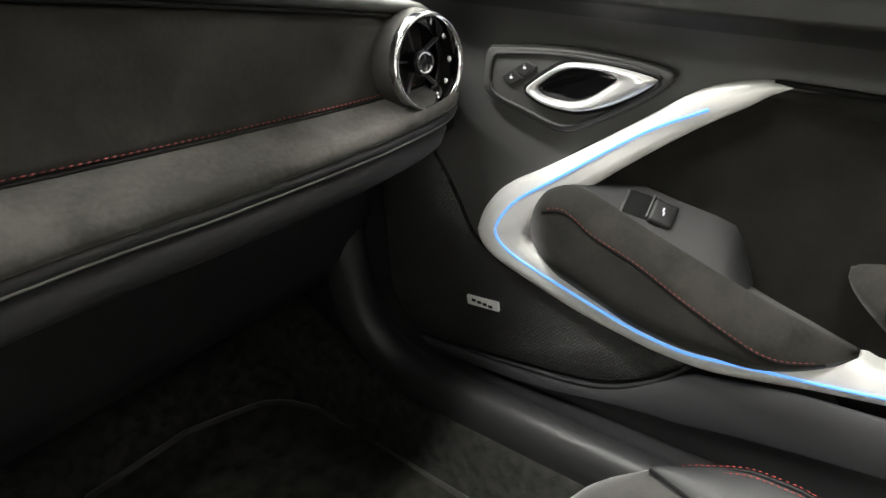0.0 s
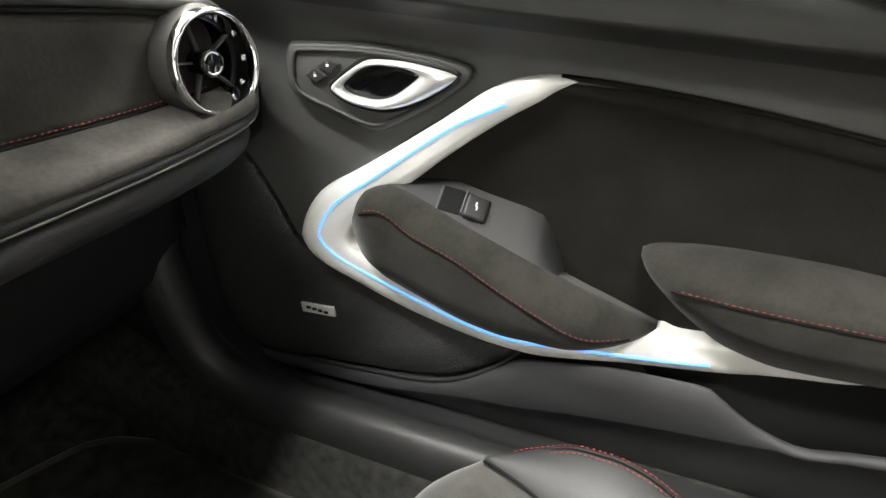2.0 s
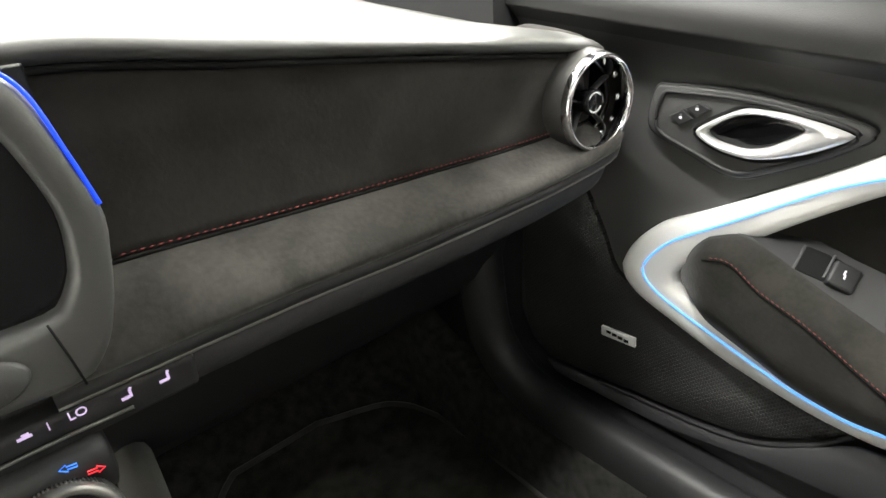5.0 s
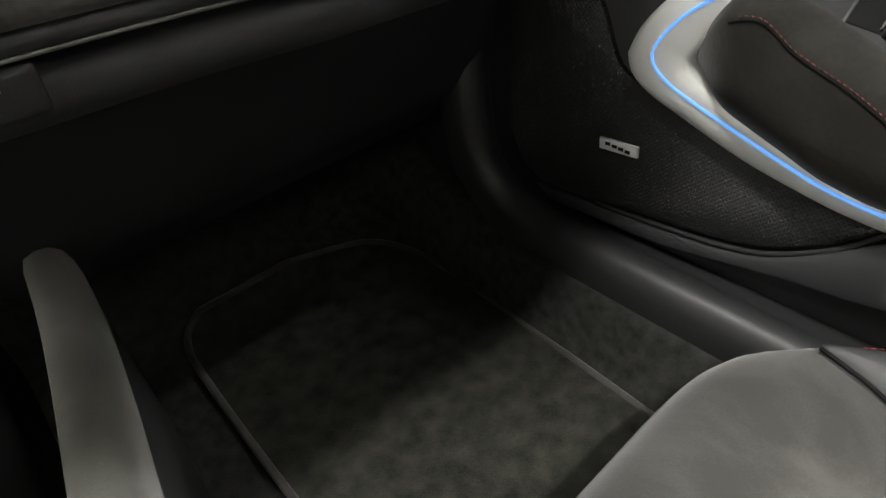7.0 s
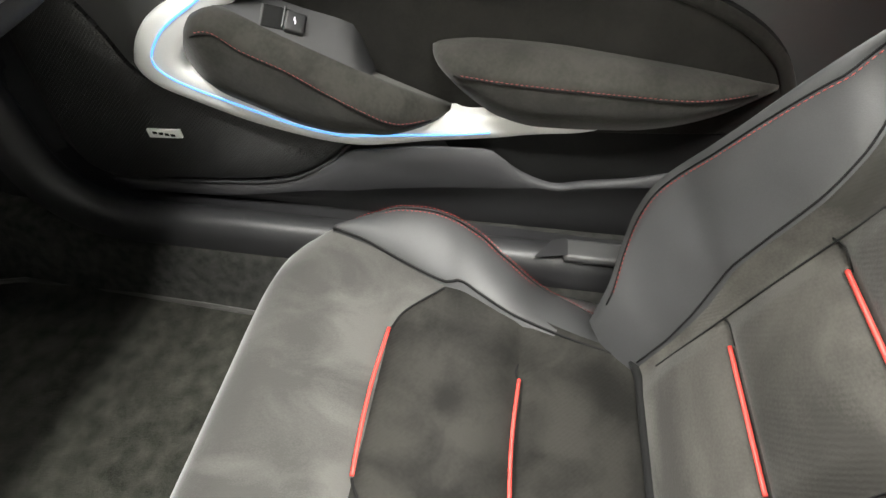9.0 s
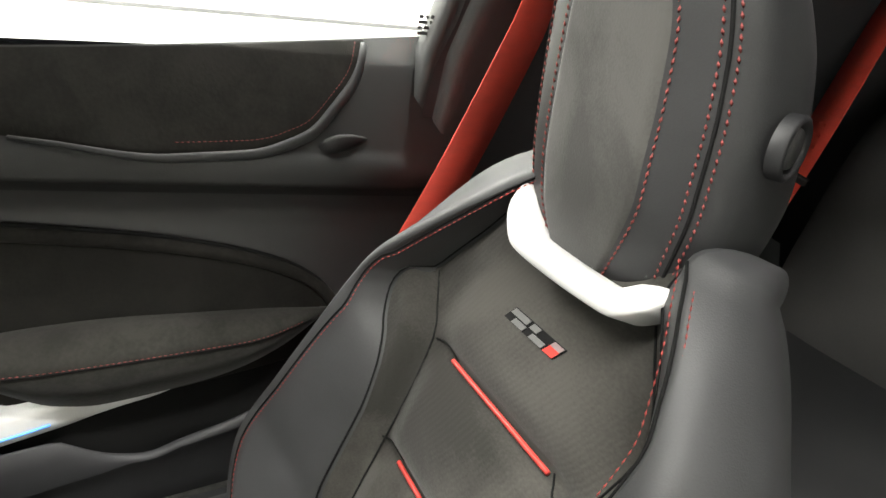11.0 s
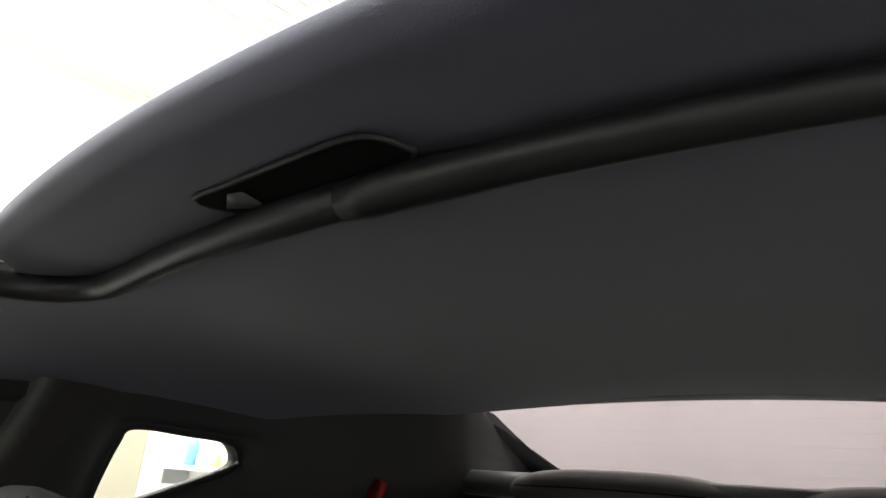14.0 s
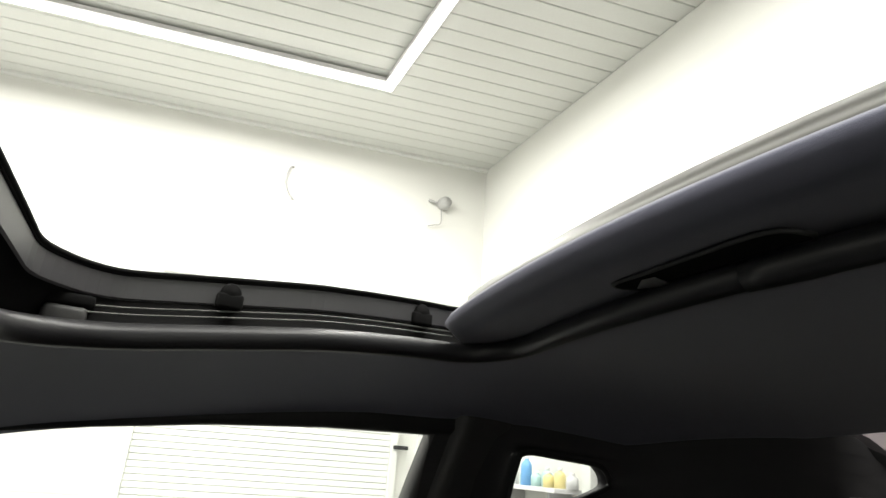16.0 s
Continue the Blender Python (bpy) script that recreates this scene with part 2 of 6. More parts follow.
def obj(name, bm, mat, smooth=True, parent=None, label=""):
    bmesh.ops.recalc_face_normals(bm, faces=bm.faces)
    if ASKEW[0]:
        bmesh.ops.transform(bm, matrix=ASKEW[0], verts=bm.verts)
    me = bpy.data.meshes.new(name)
    bm.to_mesh(me)
    bm.free()
    for p in me.polygons:
        p.use_smooth = smooth
    me.materials.append(mat)
    ob = new(name, me)
    if parent:
        ob.parent = parent
        bpy.context.view_layer.update()
        ob.matrix_parent_inverse = parent.matrix_world.inverted()
    if label:
        ob["label"] = label
    return ob


def part(name, bm, mat, parent, label="", smooth=True):
    return obj(name, bm, mat, smooth, parent, label)


def curve(pts, n, closed=False):
    """n points on a Catmull-Rom curve through pts, evenly spaced."""
    P = [Vector(p) for p in pts]
    m = len(P)
    out = []
    spans = m if closed else m - 1
    for i in range(spans):
        if closed:
            a, b, c, d = P[(i - 1) % m], P[i], P[(i + 1) % m], P[(i + 2) % m]
        else:
            a, b, c, d = P[max(i - 1, 0)], P[i], P[i + 1], P[min(i + 2, m - 1)]
        for k in range(12):
            t = k / 12
            out.append(0.5 * ((2 * b) + (c - a) * t + (2 * a - 5 * b + 4 * c - d) * t * t + (3 * b - a - 3 * c + d) * t ** 3))
    out.append(P[0].copy() if closed else P[-1].copy())
    lens = [0]
    for p, q in zip(out, out[1:]):
        lens.append(lens[-1] + (q - p).length)
    res, j = [], 0
    count = n if closed else n - 1
    for i in range(n):
        s = lens[-1] * i / count
        while j < len(lens) - 2 and lens[j + 1] < s:
            j += 1
        w = (s - lens[j]) / max(1e-9, lens[j + 1] - lens[j])
        res.append(out[j].lerp(out[j + 1], min(1, max(0, w))))
    return res


def table(x, rows):
    """Smooth value at x through rows (x, value) sorted upward by x, without overshoot."""
    if x <= rows[0][0]:
        return rows[0][1]
    if x >= rows[-1][0]:
        return rows[-1][1]
    k = next(i for i in range(len(rows) - 1) if x <= rows[i + 1][0])
    sl = [(rows[i + 1][1] - rows[i][1]) / (rows[i + 1][0] - rows[i][0]) for i in range(len(rows) - 1)]

    def tangent(i):
        if i == 0 or i == len(rows) - 1:
            return sl[0] if i == 0 else sl[-1]
        a, b = sl[i - 1], sl[i]
        return 0.0 if a * b <= 0 else 2 * a * b / (a + b)

    h = rows[k + 1][0] - rows[k][0]
    t = (x - rows[k][0]) / h
    return ((2 * t ** 3 - 3 * t ** 2 + 1) * rows[k][1] + (t ** 3 - 2 * t ** 2 + t) * h * tangent(k)
            + (3 * t ** 2 - 2 * t ** 3) * rows[k + 1][1] + (t ** 3 - t ** 2) * h * tangent(k + 1))


def loft(rows, bm=None, close_u=False, close_v=False, caps=False):
    """Quads through a list of rows of points, all of one length."""
    bm = bm or bmesh.new()
    V = [[bm.verts.new(p) for p in r] for r in rows]
    nu, nv = len(V), len(V[0])
    for i in range(nu if close_u else nu - 1):
        for j in range(nv if close_v else nv - 1):
            q = [V[i][j], V[i][(j + 1) % nv], V[(i + 1) % nu][(j + 1) % nv], V[(i + 1) % nu][j]]
            try:
                bm.faces.new(q)
            except ValueError:
                pass
    if caps:
        for r in (V[0], V[-1]):
            try:
                bm.faces.new(r)
            except ValueError:
                pass
    return bm


def tube(pts, radius, sides=8, closed=False, bm=None, flat=1.0, up=(0, 0, 1)):
    """A round bar along pts; radius a number or one per point; flat squeezes it along its side axis."""
    pts = [Vector(p) for p in pts]
    rows, n = [], len(pts)
    for i, p in enumerate(pts):
        a, b = (pts[i - 1], pts[(i + 1) % n]) if closed else (pts[max(0, i - 1)], pts[min(n - 1, i + 1)])
        d = (b - a).normalized()
        s = d.cross(Vector(up))
        if s.length < 1e-4:
            s = d.cross(Vector((1, 0, 0.01)))
        s.normalize()
        u = s.cross(d)
        r = radius[i] if isinstance(radius, (list, tuple)) else radius
        rows.append([p + s * (r * flat * math.cos(2 * math.pi * k / sides)) + u * (r * math.sin(2 * math.pi * k / sides)) for k in range(sides)])
    return loft(rows, bm, close_u=closed, close_v=True, caps=not closed)


def box(c, s, bevel=0.0, bm=None, rot=None, seg=2):
    b2 = bmesh.new()
    bmesh.ops.create_cube(b2, size=1)
    for v in b2.verts:
        v.co = Vector((v.co.x * s[0], v.co.y * s[1], v.co.z * s[2]))
    if bevel:
        bmesh.ops.bevel(b2, geom=b2.edges[:], offset=bevel, segments=seg, affect="EDGES", profile=0.6)
    m = Matrix.Translation(c) @ (rot if rot else Matrix())
    bmesh.ops.transform(b2, matrix=m, verts=b2.verts)
    if bm is None:
        return b2
    me = bpy.data.meshes.new("tmp")
    b2.to_mesh(me)
    b2.free()
    bm.from_mesh(me)
    bpy.data.meshes.remove(me)
    return bm


def plate(outline, x_face, x_back, bevel=0.002, bm=None):
    """A plate parallel to the door: outline in (y, z), face at x_face."""
    bm = bm or bmesh.new()
    c = Vector((sum(p[0] for p in outline) / len(outline), sum(p[1] for p in outline) / len(outline)))
    rings = []
    for x, inset in ((x_back, 0.0), (x_face + bevel * 0.9 * (1 if x_back > x_face else -1), 0.0), (x_face + bevel * 0.25 * (1 if x_back > x_face else -1), bevel * 0.35), (x_face, bevel)):
        ring = []
        for y, z in outline:
            d = Vector((y, z)) - c
            q = c + d * max(0.0, 1 - inset / max(d.length, 1e-6))
            ring.append(Vector((x, q.x, q.y)))
        rings.append(ring)
    loft(rings, bm, close_v=True)
    bm.verts.ensure_lookup_table()
    n = len(outline)
    bm.faces.new(bm.verts[-n:])
    return bm


def lathe(profile, centre, axis, sides=40, bm=None):
    """Turn (radius, height) pairs about an axis through centre."""
    bm = bm or bmesh.new()
    q = Vector(axis).to_track_quat("Z", "Y").to_matrix().to_4x4()
    m = Matrix.Translation(centre) @ q
    rows = [[m @ Vector((r * math.cos(2 * math.pi * k / sides), r * math.sin(2 * math.pi * k / sides), h)) for k in range(sides)] for r, h in profile]
    return loft(rows, bm, close_v=True)


def disc(r, centre, axis, sides=32, bm=None):
    bm = bm or bmesh.new()
    m = Matrix.Translation(centre) @ Vector(axis).to_track_quat("Z", "Y").to_matrix().to_4x4()
    bm.faces.new([bm.verts.new(m @ Vector((r * math.cos(2 * math.pi * k / sides), r * math.sin(2 * math.pi * k / sides), 0))) for k in range(sides)])
    return bm


def stitch_row(pts, length=0.0048, gap=0.0008, rad=0.0006, slant=(0, 0, 0)):
    """Short thread stitches laid end to end along a line."""
    total = sum((Vector(b) - Vector(a)).length for a, b in zip(pts, pts[1:]))
    n = max(2, int(total / (length + gap)))
    fine = curve(pts, n + 1)
    bm = bmesh.new()
    s = Vector(slant)
    for a, b in zip(fine, fine[1:]):
        d = (b - a).normalized()
        p, q = a - s * 0.5, a + d * length + s * 0.5
        side = d.cross(Vector((0.31, 0.2, 0.93))).normalized() * rad
        up = d.cross(side).normalized() * rad
        mid = (p + q) * 0.5
        vs = [bm.verts.new(p), bm.verts.new(q)] + [bm.verts.new(mid + o * 1.3) for o in (side, up, -side, -up)]
        for k in range(4):
            bm.faces.new((vs[0], vs[2 + k], vs[2 + (k + 1) % 4]))
            bm.faces.new((vs[1], vs[2 + (k + 1) % 4], vs[2 + k]))
    return bm


def text_mesh(body, size, m, depth=0.0003):
    cu = bpy.data.curves.new("writing", "FONT")
    cu.body, cu.size, cu.extrude = body, size, depth
    cu.align_x, cu.align_y = "CENTER", "CENTER"
    ob = bpy.data.objects.new("writing", cu)
    scene.collection.objects.link(ob)
    me = ob.to_mesh()
    bm = bmesh.new()
    bm.from_mesh(me)
    ob.to_mesh_clear()
    bpy.data.objects.remove(ob)
    bmesh.ops.transform(bm, matrix=m, verts=bm.verts)
    return bm

# ---- garage ----
ASKEW[0] = GARAGE
X0, X1, Y0, Y1, Z1 = ROOM["x0"], ROOM["x1"], ROOM["y0"], ROOM["y1"], ROOM["z1"]


def structure(name, bm, mat, label, category, smooth=False):
    return tagged(obj(name, bm, mat, smooth), label, category, kind="structure")


structure("ground", box(((X0 + X1) / 2, (Y0 + Y1) / 2, -0.05), (X1 - X0 + 0.4, Y1 - Y0 + 0.4, 0.1)), CONCRETE, "grey concrete garage ground under the car", "floor")
structure("wall_east", box((X1 + 0.06, (Y0 + Y1) / 2, Z1 / 2), (0.12, Y1 - Y0 + 0.24, Z1)), WALL_PAINT, "plain white painted garage wall", "wall")
structure("wall_west", box((X0 - 0.06, (Y0 + Y1) / 2, Z1 / 2), (0.12, Y1 - Y0 + 0.24, Z1)), WALL_PAINT, "plain white painted garage wall", "wall")
structure("wall_south", box(((X0 + X1) / 2, Y0 - 0.06, Z1 / 2), (X1 - X0, 0.12, Z1)), WALL_PAINT, "plain white painted garage wall", "wall")
structure("wall_north", box(((X0 + X1) / 2, Y1 + 0.06, Z1 / 2), (X1 - X0, 0.12, Z1)), WALL_PAINT, "plain white painted garage wall", "wall")
bm = box(((X0 + X1) / 2, (Y0 + Y1) / 2, Z1 + 0.062), (X1 - X0 + 0.24, Y1 - Y0 + 0.24, 0.1))
x = X0 + 0.07
while x < X1:
    box((x, (Y0 + Y1) / 2, Z1 + 0.015), (0.137, Y1 - Y0, 0.03), 0.004, bm, seg=1)
    x += 0.142
structure("ceiling_garage", bm, CEIL_PANEL, "pale grey slatted garage ceiling of long panels", "ceiling")
structure("trim_ceiling", box((X1 - 0.02, (Y0 + Y1) / 2, Z1 - 0.015), (0.04, Y1 - Y0, 0.03), 0.004), SLAT_PAINT, "white ceiling edge moulding", "trim")


def lamp_line(c, along, length):
    lamp = empty("strip_lamp", c)
    sz = (0.05, length, 0.03) if along == "y" else (length, 0.05, 0.03)
    hz = (0.09, length, 0.035) if along == "y" else (length, 0.09, 0.035)
    part("housing", box((c[0], c[1], c[2] + 0.05), hz, 0.004), WHITE_PLASTIC, lamp, smooth=False)
    part("tube", box((c[0], c[1], c[2] + 0.016), sz, 0.008), TUBE_LIT, lamp, "glowing white tube", smooth=False)
    return tagged(lamp, "long lit white strip lamp under the slatted ceiling", "lamp", "strip lamps in a rectangle")


lamp_line((2.86, 0.85, 3.615), "y", 4.25)
lamp_line((0.7, -1.25, 3.615), "x", 4.25)
lamp_line((-1.5, 0.85, 3.615), "y", 4.25)
lamp_line((0.7, 2.95, 3.615), "x", 4.25)

# white shutter in the east wall, its frame and handle
shutter = empty("roller_shutter", (X1, -1.0, 0))
for yy in (-0.08, -1.91, -2.11):
    part("guide", box((X1 - 0.02, yy, 1.15), (0.05, 0.05, 2.3), 0.004), SLAT_PAINT, shutter, smooth=False)
part("box_cover", box((X1 - 0.08, -1.0, 2.38), (0.18, 1.9, 0.2), 0.02), SLAT_PAINT, shutter, smooth=False)
first = part("slat", box((X1 - 0.012, -0.995, 0.03), (0.02, 1.78, 0.040), 0.006), SLAT_PAINT, shutter, smooth=False)
for k in range(1, 54):
    s = first.copy()
    scene.collection.objects.link(s)
    s.location.z += k * 0.043
part("latch", box((X1 - 0.05, -1.955, 1.212), (0.03, 0.11, 0.028), 0.006), PLASTIC_DARK, shutter, "small black latch")
tagged(shutter, "closed white roller shutter of narrow level slats", "shutter")

# slatted door in the south wall
shutter = empty("garage_door", (0, Y0, 0))
for cx in (-0.30,):
    first = part("slat", box((cx, Y0 + 0.012, 0.03), (5.38, 0.02, 0.043), 0.001), DOOR_GREY, shutter, smooth=False)
    for k in range(1, 58):
        s = first.copy()
        scene.collection.objects.link(s)
        s.location.z += k * 0.043
part("guide", box((2.44, Y0 + 0.03, 1.3), (0.08, 0.06, 2.6), 0.004), SLAT_PAINT, shutter, smooth=False)
part("guide", box((-3.04, Y0 + 0.03, 1.3), (0.08, 0.06, 2.6), 0.004), SLAT_PAINT, shutter, smooth=False)
tagged(shutter, "closed pale garage door of narrow level slats", "garage door")

# beige corner post, shelf with bottles, bench, cable and lamp holder
post = obj("wall_post", box((X1 - 0.10, -2.42, 0.95), (0.20, 0.26, 1.9), 0.01), BEIGE, False)
tagged(post, "beige painted corner post beside the roller shutter", "post")
shelf = empty("wall_shelf", (2.9, Y0, 1.03))
part("board", box((2.9, Y0 + 0.10, 1.015), (0.75, 0.2, 0.025), 0.003), WHITE_PLASTIC, shelf, smooth=False)
for xx in (2.65, 3.15):
    part("bracket", box((xx, Y0 + 0.08, 0.96), (0.02, 0.15, 0.09), 0.003), STEEL, shelf, smooth=False)
tagged(shelf, "white wall shelf on two steel brackets", "shelf")


def bottle(x, y, z, h, r, mat, label):
    b = empty("bottle", (x, y, z))
    part("body", lathe([(0.0, 0), (r, 0), (r, h * 0.62), (r * 0.85, h * 0.72), (r * 0.36, h * 0.82), (r * 0.36, h * 0.88)], (x, y, z), (0, 0, 1), 16), mat, b)
    part("cap", lathe([(r * 0.42, h * 0.86), (r * 0.42, h), (0.0, h)], (x, y, z), (0, 0, 1), 12), WHITE_PLASTIC, b)
    tagged(b, label, "bottle", "bottles on the wall shelf")


for k, (xx, mt, word) in enumerate(((2.53, WHITE_PLASTIC, "white"), (2.62, YELLOW_PLASTIC, "yellow"), (2.70, YELLOW_PLASTIC, "yellow"), (2.78, TEAL_PLASTIC, "teal"), (2.86, TEAL_PLASTIC, "teal"),
                                    (2.94, BLUE_PLASTIC, "blue"), (3.02, TEAL_PLASTIC, "teal"), (3.12, WHITE_PLASTIC, "white"))):
    bottle(xx, Y0 + 0.08 + 0.02 * (k % 3), 1.0275, 0.09 + 0.025 * (k % 2) + (0.07 if word == "blue" else 0), 0.033, mt, word + " plastic cleaner bottle on the white shelf")

bench = empty("work_bench", (3.4, -0.3, 0))
part("top", box((3.42, -0.3, 0.735), (0.9, 3.2, 0.05), 0.006), SLAT_PAINT, bench, smooth=False)
part("edge_band", box((2.968, -0.3, 0.748), (0.012, 3.2, 0.020), 0.003), GREY_INK, bench, "dark edge band", smooth=False)
part("front", box((2.99, -0.3, 0.355), (0.03, 3.16, 0.71), 0.004), BENCH_GREY, bench, smooth=False)
for yy in (-1.86, 1.26):
    part("side", box((3.44, yy, 0.355), (0.86, 0.03, 0.71), 0.004), SLAT_PAINT, bench, smooth=False)
tagged(bench, "long white work bench along the white wall", "bench")

PALE_GREY = material("pale grey plastic", (0.38, 0.38, 0.37), 0.5, bump=0)
cable = obj("wall_cable", tube(curve([(X1 - 0.012, -0.845, 3.355), (X1 - 0.02, -0.82, 3.35), (X1 - 0.03, -0.80, 3.24), (X1 - 0.025, -0.82, 3.15), (X1 - 0.012, -0.88, 3.07)], 20), 0.009, 8), PALE_GREY)
tagged(cable, "short loose pale cable on the white wall", "cable")
hold = empty("lamp_holder", (X1, -2.15, 3.272))
part("holder", lathe([(0.0, 0.09), (0.05, 0.085), (0.06, 0.03), (0.045, 0)], (X1 - 0.005, -2.15, 3.272), (-1, 0, 0), 16), PALE_GREY, hold)
part("stub", tube(curve([(X1 - 0.02, -2.11, 3.272), (X1 - 0.03, -2.06, 3.275), (X1 - 0.02, -2.02, 3.29)], 8), 0.012, 6), PALE_GREY, hold)
part("cord", tube(curve([(X1 - 0.03, -2.13, 3.24), (X1 - 0.035, -2.135, 3.17), (X1 - 0.03, -2.14, 3.10), (X1 - 0.03, -2.12, 3.07), (X1 - 0.03, -2.08, 3.06), (X1 - 0.02, -2.03, 3.045)], 20), 0.005, 6), PALE_GREY, hold, "thin grey cord")
tagged(hold, "grey lamp holder with a thin cord on the wall", "fitting")

ASKEW[0] = None
# ---- car shell ----
XC = -0.05  # centre line of the car
ROOF = [(-1.25, 1.215), (-1.1, 1.236), (-0.6, 1.256), (-0.25, 1.250), (0.2, 1.196), (0.3, 1.177), (0.55, 1.10), (0.7, 1.05)]


def roof_z(x, y):
    a = abs(x - XC)
    z = table(y, ROOF) - (0.012 + 0.014 * min(1.0, max(0.0, (-0.5 - y) / 0.6))) * (a / 0.49) ** 2
    if a > 0.42:
        z -= 0.060 * ((a - 0.42) / 0.30) ** 2.2
    return z


def side_x(z, y):
    """Inner face of the right side above the belt line."""
    x = 0.705 - 0.16 * max(0.0, z - 0.92)
    if y < -0.74:
        x -= 0.52 * min(0.40, -0.74 - y) * min(1.0, max(0.0, (z - 0.75) / 0.3))
    return x


def rounded(x0, x1, y0, y1, r, n):
    """A closed loop: a rectangle with round corners, evenly spaced."""
    pts = []
    corners = ((x1 - r, y1 - r, 0), (x0 + r, y1 - r, 90), (x0 + r, y0 + r, 180), (x1 - r, y0 + r, 270))
    for i, (cx, cy, a) in enumerate(corners):
        arc = [Vector((cx + r * math.cos(radians(a + 9 * k)), cy + r * math.sin(radians(a + 9 * k)), 0)) for k in range(11)]
        nx, ny, na = corners[(i + 1) % 4]
        end = Vector((nx + r * math.cos(radians(na)), ny + r * math.sin(radians(na)), 0))
        m = max(1, int((end - arc[-1]).length / 0.03))
        pts += arc + [arc[-1].lerp(end, k / m) for k in range(1, m)]
    return curve(pts, n, True)


# headlining, with the sunroof opening through it
SR = rounded(-0.54, 0.44, -0.262, 0.252, 0.09, 200)
SR = [Vector((XC + (p.x - XC) * (1 - 0.055 * min(1.0, max(0.0, (p.y + 0.2) / 0.2))), p.y + (0.062 * max(0.0, 1 - ((p.x - XC) / 0.47) ** 2) if p.y < 0 else 0.0), 0)) for p in SR]
# the roof skin reaches back over the front of the inner opening
SKIN = [Vector((p.x, p.y + (0.010 - 0.10 * max(0.0, abs(p.x - XC) - 0.19)) * min(1.0, max(0.0, (p.y - 0.18) / 0.06)), 0)) for p in SR]
SR = [Vector((p.x, p.y + 0.030 * min(1.0, max(0.0, (p.y - 0.12) / 0.132)), 0)) for p in SR]
cx, cy = -0.04, 0.04
EDGE = [(0.655, 0.46), (0.672, 0.0), (0.672, -0.45), (0.668, -0.72), (0.60, -0.92), (0.445, -1.10), (0.2, -1.125), (-0.05, -1.13)]
EDGE = EDGE + [(2 * XC - x, y) for x, y in reversed(EDGE[:-1])]
EDGE = EDGE + [(-0.5, 0.56), (-0.05, 0.60), (0.4, 0.56)]
edge = curve([(x, y, 0) for x, y in EDGE], 480, True)
angles = [math.atan2(p.y - cy, p.x - cx) for p in edge]
rows = [[] for _ in range(22)]
for p in SR:
    a = math.atan2(p.y - cy, p.x - cx)
    i = min(range(len(edge)), key=lambda n: abs((angles[n] - a + math.pi) % (2 * math.pi) - math.pi))
    off = [((angles[(i + n) % len(edge)] - a + math.pi) % (2 * math.pi)) - math.pi for n in (-1, 0, 1)]
    n = 1 if off[1] * off[2] <= 0 else -1
    w = off[1] / (off[1] - off[1 + n]) if abs(off[1] - off[1 + n]) > 1e-9 else 0.0
    q = edge[i].lerp(edge[(i + n) % len(edge)], max(0.0, min(1.0, w)))
    for k in range(22):
        w = k / 21
        r = p.lerp(q, w)
        rows[k].append(Vector((r.x, r.y, roof_z(r.x, r.y))))
bm = loft(rows, close_v=True)
structure("ceiling", bm, HEADLINING, "black woven car headlining with an open sunroof", "headliner", True)
# outer roof skin keeps lamp light out of the cabin
rows2 = [[Vector((cx + (p.x - cx) * 1.075, cy + (p.y - cy) * 1.09, roof_z(p.x, p.y) + 0.066)) for p in SKIN]] + [[v + Vector((0, 0, 0.066)) for v in r] for r in rows[5:]]
structure("roof_skin", loft(rows2, close_v=True), GLOSS_BLACK, "gloss black painted car roof", "roof", True)

# quarter panel with its small window
QW = curve([(0, -0.460, 1.037), (0, -0.472, 1.103), (0, -0.490, 1.128), (0, -0.577, 1.125), (0, -0.668, 1.117), (0, -0.698, 1.092), (0, -0.686, 1.074), (0, -0.593, 1.043), (0, -0.505, 1.016), (0, -0.464, 1.007)], 72, True)
OUT = curve([(0, -0.24, 0.80), (0, -0.28, 0.98), (0, -0.315, 1.16), (0, -0.48, 1.183), (0, -0.75, 1.19), (0, -0.95, 1.215), (0, -1.13, 1.228), (0, -1.35, 1.17), (0, -1.6, 1.06), (0, -1.6, 0.6), (0, -1.0, 0.3), (0, -0.3, 0.3)], 500, True)
qc = Vector((0, -0.57, 1.07))
ang = [math.atan2(p.z - qc.z, p.y - qc.y) for p in OUT]


def quarter(flip=False):
    rr = [[] for _ in range(12)]
    for p in QW:
        a = math.atan2(p.z - qc.z, p.y - qc.y)
        q = OUT[min(range(len(OUT)), key=lambda i: abs((ang[i] - a + math.pi) % (2 * math.pi) - math.pi))]
        for k in range(-1, 11):
            w = max(0, k) / 10
            r = p.lerp(q, w ** 1.3)
            x = side_x(r.z, r.y) - 0.012 * math.exp(-((w - 0.12) / 0.08) ** 2)
            if k <= 0:
                x = side_x(r.z, r.y) + (0.03 if k < 0 else 0.002)
            if flip:
                x = 2 * XC - x
            rr[k + 1].append(Vector((x, r.y, r.z)))
    return loft(rr, close_v=True)


structure("wall_quarter", quarter(), QUARTER, "black moulded quarter panel round a small window", "trim panel", True)
structure("wall_quarter_left", quarter(True), QUARTER, "black moulded quarter panel round a small window", "trim panel", True)
structure("trim_quarter", tube([Vector((side_x(p.z, p.y) - 0.001, p.y, p.z)) for p in QW], 0.006, 8, True), PLASTIC_DARK, "black rubber seal round the small window", "trim", True)


